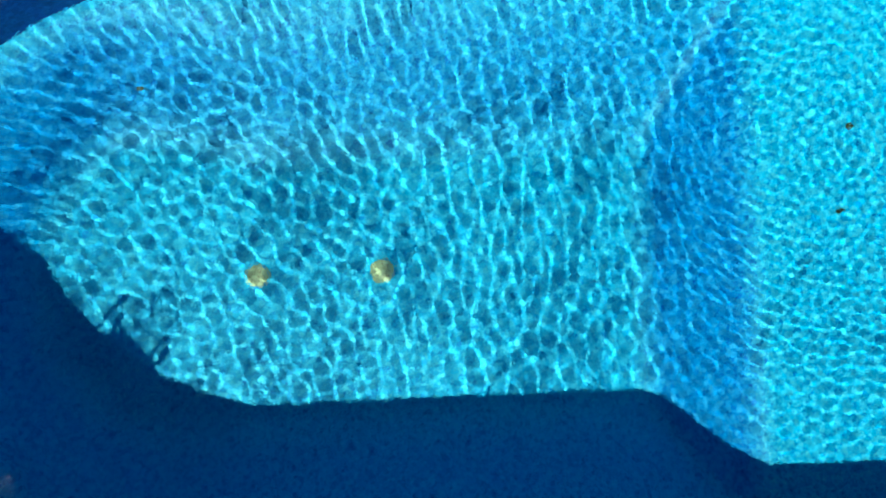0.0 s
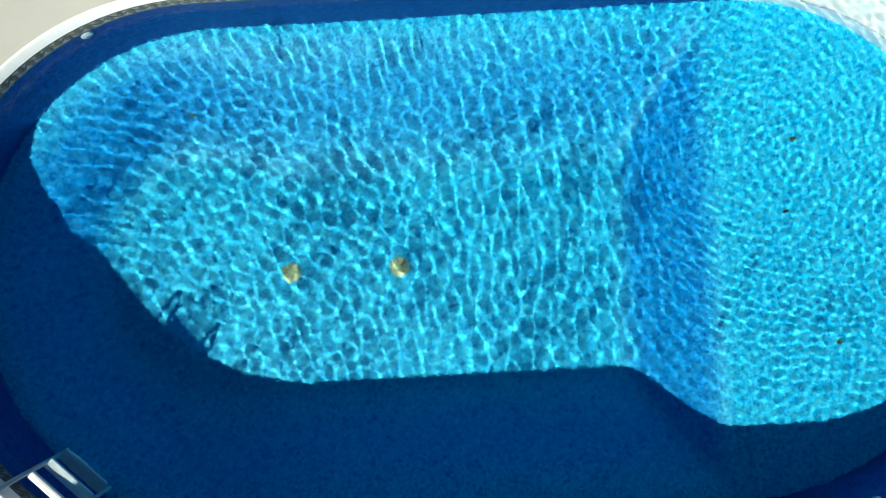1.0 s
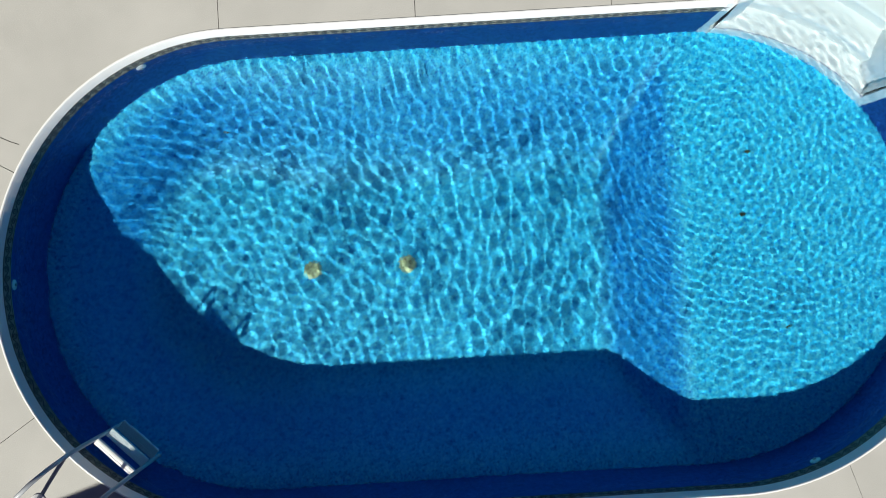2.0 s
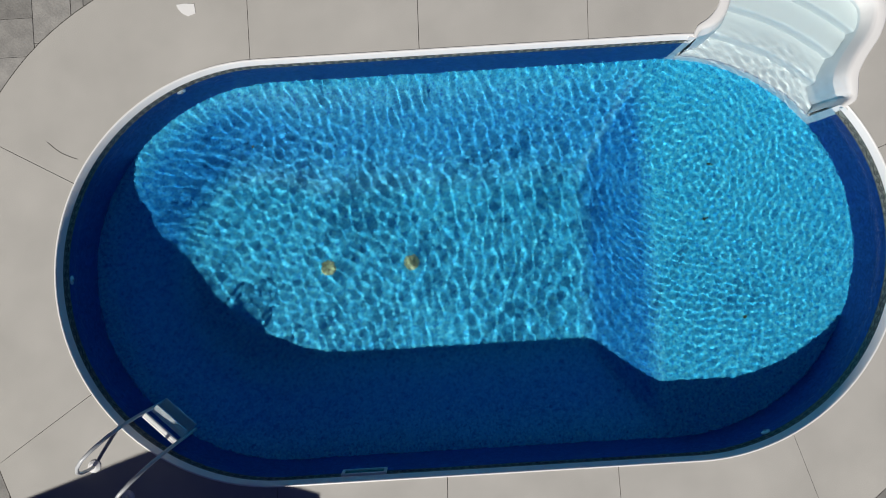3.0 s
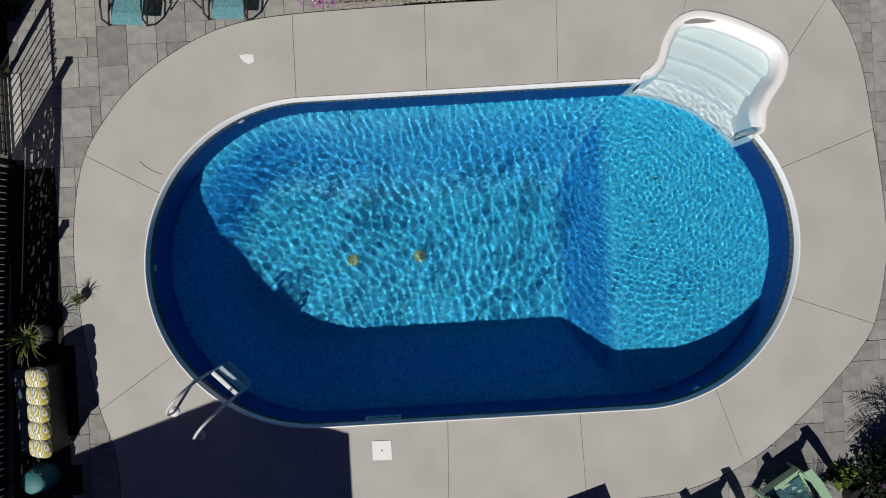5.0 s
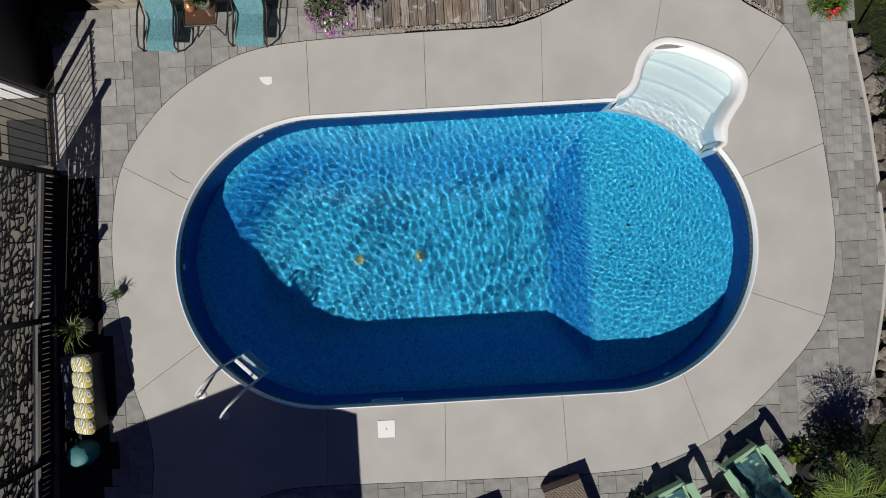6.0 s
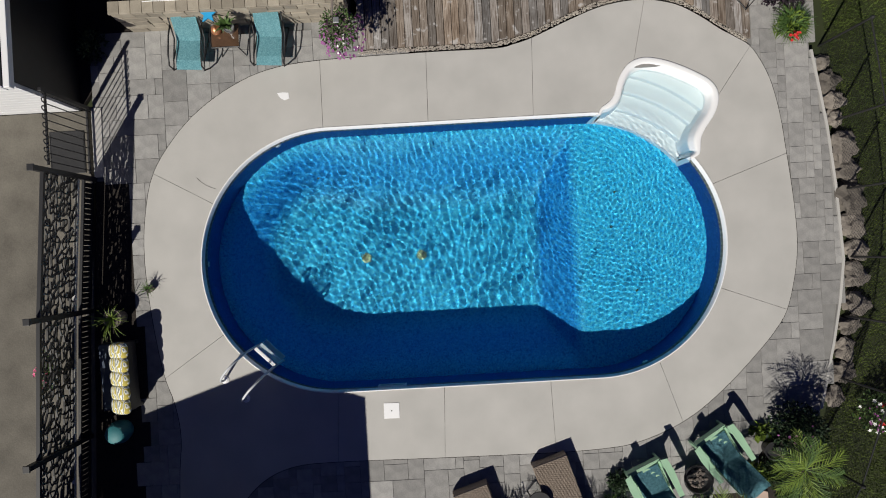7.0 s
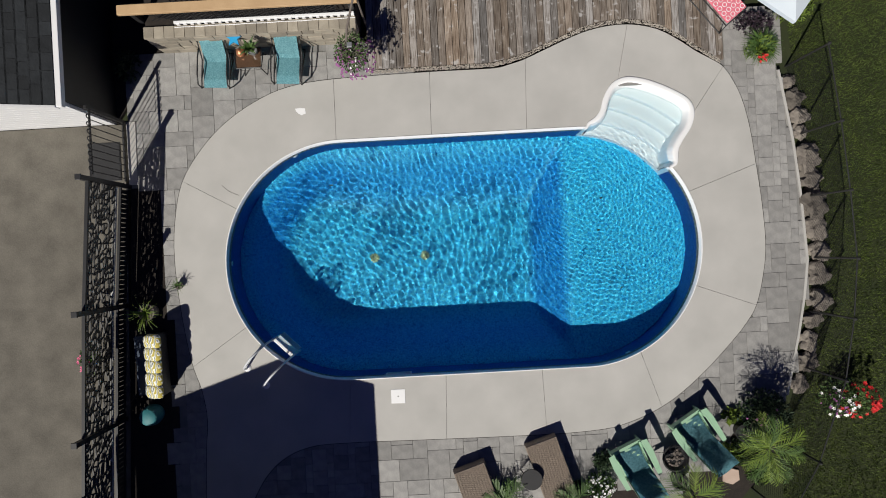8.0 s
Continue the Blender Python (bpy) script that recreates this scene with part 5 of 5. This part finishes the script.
bush("purple_flower_bush", "dark plant with purple blossoms by the path", pose(5.80, -3.58, -0.02), (0.52, 0.50, 0.90), 2000, M_LEAF_DARK, petals=[("blossoms", M_PETAL_P, 16, 0.030, (-0.15, 0.05, 0.6), "purple blossoms")])
bush("yellow_shrub", "yellow-green shrub between the palms", pose(5.05, -4.45, -0.02), (0.30, 0.26, 0.30), 420, M_LEAF_LIGHT, 0.10, 0.05)
bush("wide_fern", "dark spreading fern under the palms", pose(5.45, -4.40, -0.02), (0.40, 0.34, 0.30), 620, M_LEAF_DARK, 0.13, 0.03)
bush("low_fern", "low green fern in the planting bed", pose(5.75, -4.85, -0.02), (0.30, 0.26, 0.22), 380, M_LEAF, 0.12, 0.03)
bush("red_flower_basket", "basket plant with red, white and purple blossoms at the fence", pose(7.46, -3.38, -0.14), (0.44, 0.46, 0.85), 900, M_LEAF, 0.09, 0.04,
     petals=[("red_blossoms", M_RED, 46, 0.055, (0.22, 0.0, 0.85), "red blossoms"), ("white_blossoms", M_PETAL_W, 30, 0.045, (-0.20, -0.02, 0.7), "white blossoms"), ("purple_blossoms", M_PETAL_P, 20, 0.03, (-0.30, -0.05, 0.5), "purple blossoms")])

top = thing("stepping_stone", "flat pinkish stepping stone in the planting bed", "stone", at=pose(5.16, -4.92, -0.028))
bm = bmesh.new()
prism(bm, [(-0.17, -0.1), (0.02, -0.17), (0.17, -0.08), (0.16, 0.12), (-0.02, 0.17), (-0.16, 0.08)], 0, 0.04)
part("slab", bm, M_DARKTERRA, top)

# ---- east side: planter, umbrella, chair ----
top = bush("border_shrub", "green strappy border plant beside the timber deck", pose(6.22, 3.92, -0.05), (0.36, 0.30, 0.34), 300, M_LEAF_LIGHT, 0.16, 0.03, petals=[("red_blossoms", M_RED, 14, 0.035, (-0.02, -0.26, 0.35), "red blossoms")])
bm = bmesh.new()
blades(bm, 260, (0, 0, 0.02), 0.40, 0.44, 0.022, rnd)
part("strap_leaves", bm, M_LEAF, top)
bush("burgundy_shrub", "dark burgundy leaved shrub behind the green plant", pose(6.12, 4.42, -0.05), (0.42, 0.26, 0.36), 620, M_BURGUNDY, 0.08, 0.04)
bush("lime_shrub", "bright lime green shrub at the lawn edge", pose(6.95, 4.75, -0.10), (0.45, 0.40, 0.42), 600, M_LEAF_LIGHT, 0.12, 0.03)

top = thing("patio_umbrella", "square pale grey patio umbrella open over the deck", "umbrella", at=pose(5.68, 4.92, 0.04, 0, 0, 8))
bm = bmesh.new()
tube(bm, [(0, 0, 0), (0, 0, 2.42)], 0.024, 10)
part("pole", bm, M_GREY, top)
bm = bmesh.new()
lathe(bm, [(0.26, 0), (0.26, 0.05), (0.05, 0.09), (0.04, 0.25), (0.02, 0.25)], n=24)
part("base_plate", bm, M_BLACK, top)
cs = [(1.18 * math.cos(radians(k * 90 - 90)), 1.18 * math.sin(radians(k * 90 - 90))) for k in range(4)]
for k in range(4):
    bm = bmesh.new()
    (x0, y0), (x1, y1) = cs[k], cs[(k + 1) % 4]
    a, b, c = bm.verts.new((0, 0, 2.45)), bm.verts.new((x0, y0, 2.0)), bm.verts.new((x1, y1, 2.0))
    d, e = bm.verts.new((x0, y0, 1.90)), bm.verts.new((x1, y1, 1.90))
    bm.faces.new((a, b, c))
    bm.faces.new((b, d, e, c))
    part("canopy_panel", bm, M_CANVAS, top)
    bm = bmesh.new()
    tube(bm, [(0, 0, 2.43), (x0 * 0.98, y0 * 0.98, 1.985)], 0.01, 6)
    part("rib", bm, M_GREY, top)

top = thing("folding_chair", "black metal lounge chair with coral patterned cushion", "chair", at=pose(5.32, 4.80, 0.04, 0, 0, 38))
bm = bmesh.new()
box(bm, -0.25, 0.25, -0.42, 0.35, 0.40, 0.46, bevel=0.02)
cush = part("cushion", bm, M_PINK, top, "coral cushion with white ring pattern")
for i in range(4):
    for j in range(6):
        bm = bmesh.new()
        cx, cy = -0.19 + i * 0.125, -0.35 + j * 0.125
        tube(bm, [(cx + 0.045 * math.cos(q), cy + 0.045 * math.sin(q), 0.461) for q in (2 * math.pi * k / 8 for k in range(9))], 0.008, 4)
        part("ring_print", bm, M_WHITE, cush)
for sx in (-0.28, 0.28):
    bm = bmesh.new()
    tube(bm, [(sx, -0.48, 0.0), (sx, -0.44, 0.39), (sx, 0.35, 0.39), (sx, 0.45, 0.0)], 0.013, 7)
    part("side_frame", bm, M_BLACK, top)
    bm = bmesh.new()
    tube(bm, [(sx, -0.48, 0.015), (sx, 0.45, 0.015)], 0.012, 7)
    part("floor_rail", bm, M_BLACK, top)
for y in (-0.44, 0.35):
    bm = bmesh.new()
    tube(bm, [(-0.28, y, 0.385), (0.28, y, 0.385)], 0.012, 7)
    part("cross_bar", bm, M_BLACK, top)

# ---- boulders, lawn fence, grass ----
BOULDERS = [(6.84, 3.22, 0.15), (6.92, 2.86, 0.20), (7.02, 2.50, 0.20), (7.00, 2.16, 0.18), (7.12, 1.62, 0.27), (7.17, 1.16, 0.22), (7.20, 0.66, 0.28), (7.24, 0.12, 0.24), (7.28, -0.36, 0.22),
            (7.22, -0.86, 0.25), (7.20, -1.36, 0.24), (7.08, -1.78, 0.20), (6.96, -2.22, 0.20), (6.90, -2.66, 0.22), (6.72, -3.1, 0.18)]
for k, (x, y, s) in enumerate(BOULDERS):
    bm = bmesh.new()
    blob(bm, (0, 0, 0), (s, s * rnd.uniform(0.85, 1.2), s * 0.6), k + 1, 0.55, 3)
    ob = tagged(part("boulder", bm, M_BOULDER), "rough grey-brown boulder at the lawn edge", "boulder", "edging boulders")
    ob.matrix_basis = pose(x, y, GZ + s * 0.32, 0, 0, rnd.uniform(-30, 30))

link = thing("chain_link_fence", "black chain-link fence between path and lawn", "fence", kind="structure")
LINE = [(6.84, 3.55), (7.00, 2.10), (7.10, 0.80), (7.16, -0.48), (7.04, -1.6), (6.82, -2.75), (6.25, -4.25), (5.65, -5.25)]
FENCE_H = 1.45
for (x0, y0), (x1, y1) in zip(LINE, LINE[1:]):
    d = Vector((x1 - x0, y1 - y0, 0))
    ln = d.length
    m = Matrix.Translation((x0, y0, GZ)) @ Matrix.Rotation(math.atan2(d.y, d.x), 4, "Z")
    bm = bmesh.new()
    step = 0.055
    k = -FENCE_H
    while k < ln:
        for sg in (1, -1):
            a0 = k
            t0, t1 = max(0, -a0 / FENCE_H), min(1, (ln - a0) / FENCE_H)
            if t1 > t0:
                z0, z1 = (FENCE_H * t0, FENCE_H * t1) if sg > 0 else (FENCE_H - FENCE_H * t0, FENCE_H - FENCE_H * t1)
                tube(bm, [m @ Vector((a0 + FENCE_H * t0, 0.002 * sg, 0.03 + z0)), m @ Vector((a0 + FENCE_H * t1, 0.002 * sg, 0.03 + z1))], 0.0024, 3)
        k += step * 1.414
    part("mesh_panel", bm, M_BLACK, link)
    bm = bmesh.new()
    tube(bm, [m @ Vector((0, 0, FENCE_H + 0.04)), m @ Vector((ln, 0, FENCE_H + 0.04))], 0.013, 8)
    part("top_rail", bm, M_BLACK, link)
for x, y in LINE:
    bm = bmesh.new()
    tube(bm, [(x, y, GZ - 0.05), (x, y, 1.36)], 0.02, 10)
    lathe(bm, [(0.034, 1.35), (0.034, 1.38), (0.015, 1.405), (0.005, 1.41)], (x, y), 10)
    part("post", bm, M_BLACK, link)

gr = np.random.default_rng(3)
N = 170000
bx, by = gr.uniform(6.3, 11.5, N), gr.uniform(-7.5, 7.5, N)
keep = bx > np.interp(by, [-7.5, -5.2, -4.2, -2.7, -0.5, 2.1, 3.5, 7.5], [4.9, 5.7, 6.3, 6.95, 7.4, 7.2, 7.0, 6.6])
bx, by = bx[keep], by[keep]
N = len(bx)
an, ht, wd = gr.uniform(0, 6.28, N), gr.uniform(0.03, 0.075, N), gr.uniform(0.004, 0.009, N)
lean = gr.uniform(0.2, 0.9, N) * ht
la = gr.uniform(0, 6.28, N)
V = np.empty((N, 3, 3))
V[:, 0] = np.stack([bx - wd * np.cos(an), by - wd * np.sin(an), np.full(N, GZ)], 1)
V[:, 1] = np.stack([bx + wd * np.cos(an), by + wd * np.sin(an), np.full(N, GZ)], 1)
V[:, 2] = np.stack([bx + lean * np.cos(la), by + lean * np.sin(la), GZ + ht], 1)
me = bpy.data.meshes.new("grass_blades")
me.from_pydata(V.reshape(-1, 3).tolist(), [], np.arange(3 * N).reshape(-1, 3).tolist())
me.materials.append(M_GRASS_BLADE)
tagged(new("lawn_grass", me), "short mown grass with yellowed patches", "grass", kind="stuff")

# ---- pavers ----
paving = thing("paving", "grey flagstone pavers laid in a random rectangular pattern", "paving", kind="structure")
bm = bmesh.new()
PAVED = [(-6.97, 4.48), (-6.12, 4.48), (-1.92, 4.48), (-1.92, 3.80), (5.44, 3.60), (5.46, 4.9), (6.55, 4.7), (6.58, 3.45), (6.80, 2.0), (6.90, 0.90), (6.97, -0.52), (6.86, -1.3), (6.71, -2.03), (6.40, -3.30), (5.9, -3.35), (5.15, -3.75), (5.3, -4.72), (3.8, -5.15), (3.0, -5.0), (1.9, -4.85), (1.5, -5.9), (-6.25, -6.5), (-6.20, -2.6), (-6.20, -1.0), (-6.22, -0.2), (-6.30, 1.72), (-6.92, 1.76)]
HOLE = [(-5.6, -3.0), (-5.6, 2.0), (-3.6, 3.4), (5.2, 3.4), (5.85, 1.5), (5.9, -0.5), (5.6, -1.5), (3.8, -3.2), (-3.0, -3.4), (-4.6, -4.3), (-5.0, -6.4)]
GRID = 0.15
nx, ny = int(14.6 / GRID), int(11.4 / GRID)
taken = np.zeros((ny, nx), bool)
SIZES = [(4, 3), (3, 4), (3, 3), (3, 2), (2, 3), (2, 2), (4, 2), (2, 1), (1, 2), (1, 1)]
prng = random.Random(5)
shapes = {}


def paver_mesh(w, h):
    if (w, h) not in shapes:
        b = bmesh.new()
        a, c = w * GRID / 2 - 0.0025, h * GRID / 2 - 0.0025
        lo = [b.verts.new((sx * a, sy * c, -0.06)) for sx, sy in ((-1, -1), (1, -1), (1, 1), (-1, 1))]
        mi = [b.verts.new((sx * a, sy * c, -0.004)) for sx, sy in ((-1, -1), (1, -1), (1, 1), (-1, 1))]
        hi = [b.verts.new((sx * (a - 0.004), sy * (c - 0.004), 0)) for sx, sy in ((-1, -1), (1, -1), (1, 1), (-1, 1))]
        b.faces.new(hi)
        for k in range(4):
            b.faces.new((lo[k], lo[(k + 1) % 4], mi[(k + 1) % 4], mi[k]))
            b.faces.new((mi[k], mi[(k + 1) % 4], hi[(k + 1) % 4], hi[k]))
        me = bpy.data.meshes.new("paver")
        b.to_mesh(me)
        b.free()
        me.materials.append(M_PAVER)
        shapes[w, h] = me
    return shapes[w, h]


for j in range(ny):
    for i in range(nx):
        if taken[j, i]:
            continue
        order = SIZES[:7]
        prng.shuffle(order)
        for w, h in order + SIZES[7:]:
            if j + h <= ny and i + w <= nx and not taken[j:j + h, i:i + w].any():
                break
        taken[j:j + h, i:i + w] = True
        cx, cy = -7.4 + (i + w / 2) * GRID, -6.6 + (j + h / 2) * GRID
        if not inside((cx, cy), PAVED) or inside((cx, cy), HOLE):
            continue
        ob = new("paver", paver_mesh(w, h))
        ob.location = (cx, cy, -0.010 + prng.uniform(-0.002, 0.002))
        ob.parent = paving
bm = bmesh.new()
ring = [(-7.3, -6.5), (-7.2, -3), (-6.95, 1.8), (-6.95, 4.5), (-6.0, 4.5), (-6.0, 2.0), (-5.4, 1.0), (-5.4, -6.5)]
prism(bm, ring, -0.15, -0.03)
prism(bm, [(-6.0, 2.3), (-6.0, 4.5), (-1.9, 4.5), (-1.9, 3.5)], -0.15, -0.03)
prism(bm, [(5.3, 3.6), (5.46, 4.9), (6.55, 4.7), (6.58, 3.45), (6.90, 0.90), (6.97, -0.52), (6.71, -2.03), (6.40, -3.30), (5.9, -3.35), (5.0, -3.0), (5.8, 0)], -0.15, -0.03)
prism(bm, [(-6.0, -3.6), (3.5, -3.4), (5.0, -2.6), (5.95, -3.3), (5.0, -4.35), (1.9, -4.85), (1.5, -5.9), (-6.0, -6.5)], -0.15, -0.03)
part("sand_bed", bm, M_BED, paving)

# sunlight that the ripples bend falls on what lies under water
WET = ("pool_shell", "pool_stair", "pool_ladder", "floor_drain", "return_jet", "skimmer", "sunken_leaf")
for holder in [o for o in scene.objects if o.parent is None and o.name.split(".")[0] in WET]:
    for piece in holder.children_recursive:
        piece.cycles.is_caustics_receiver = True
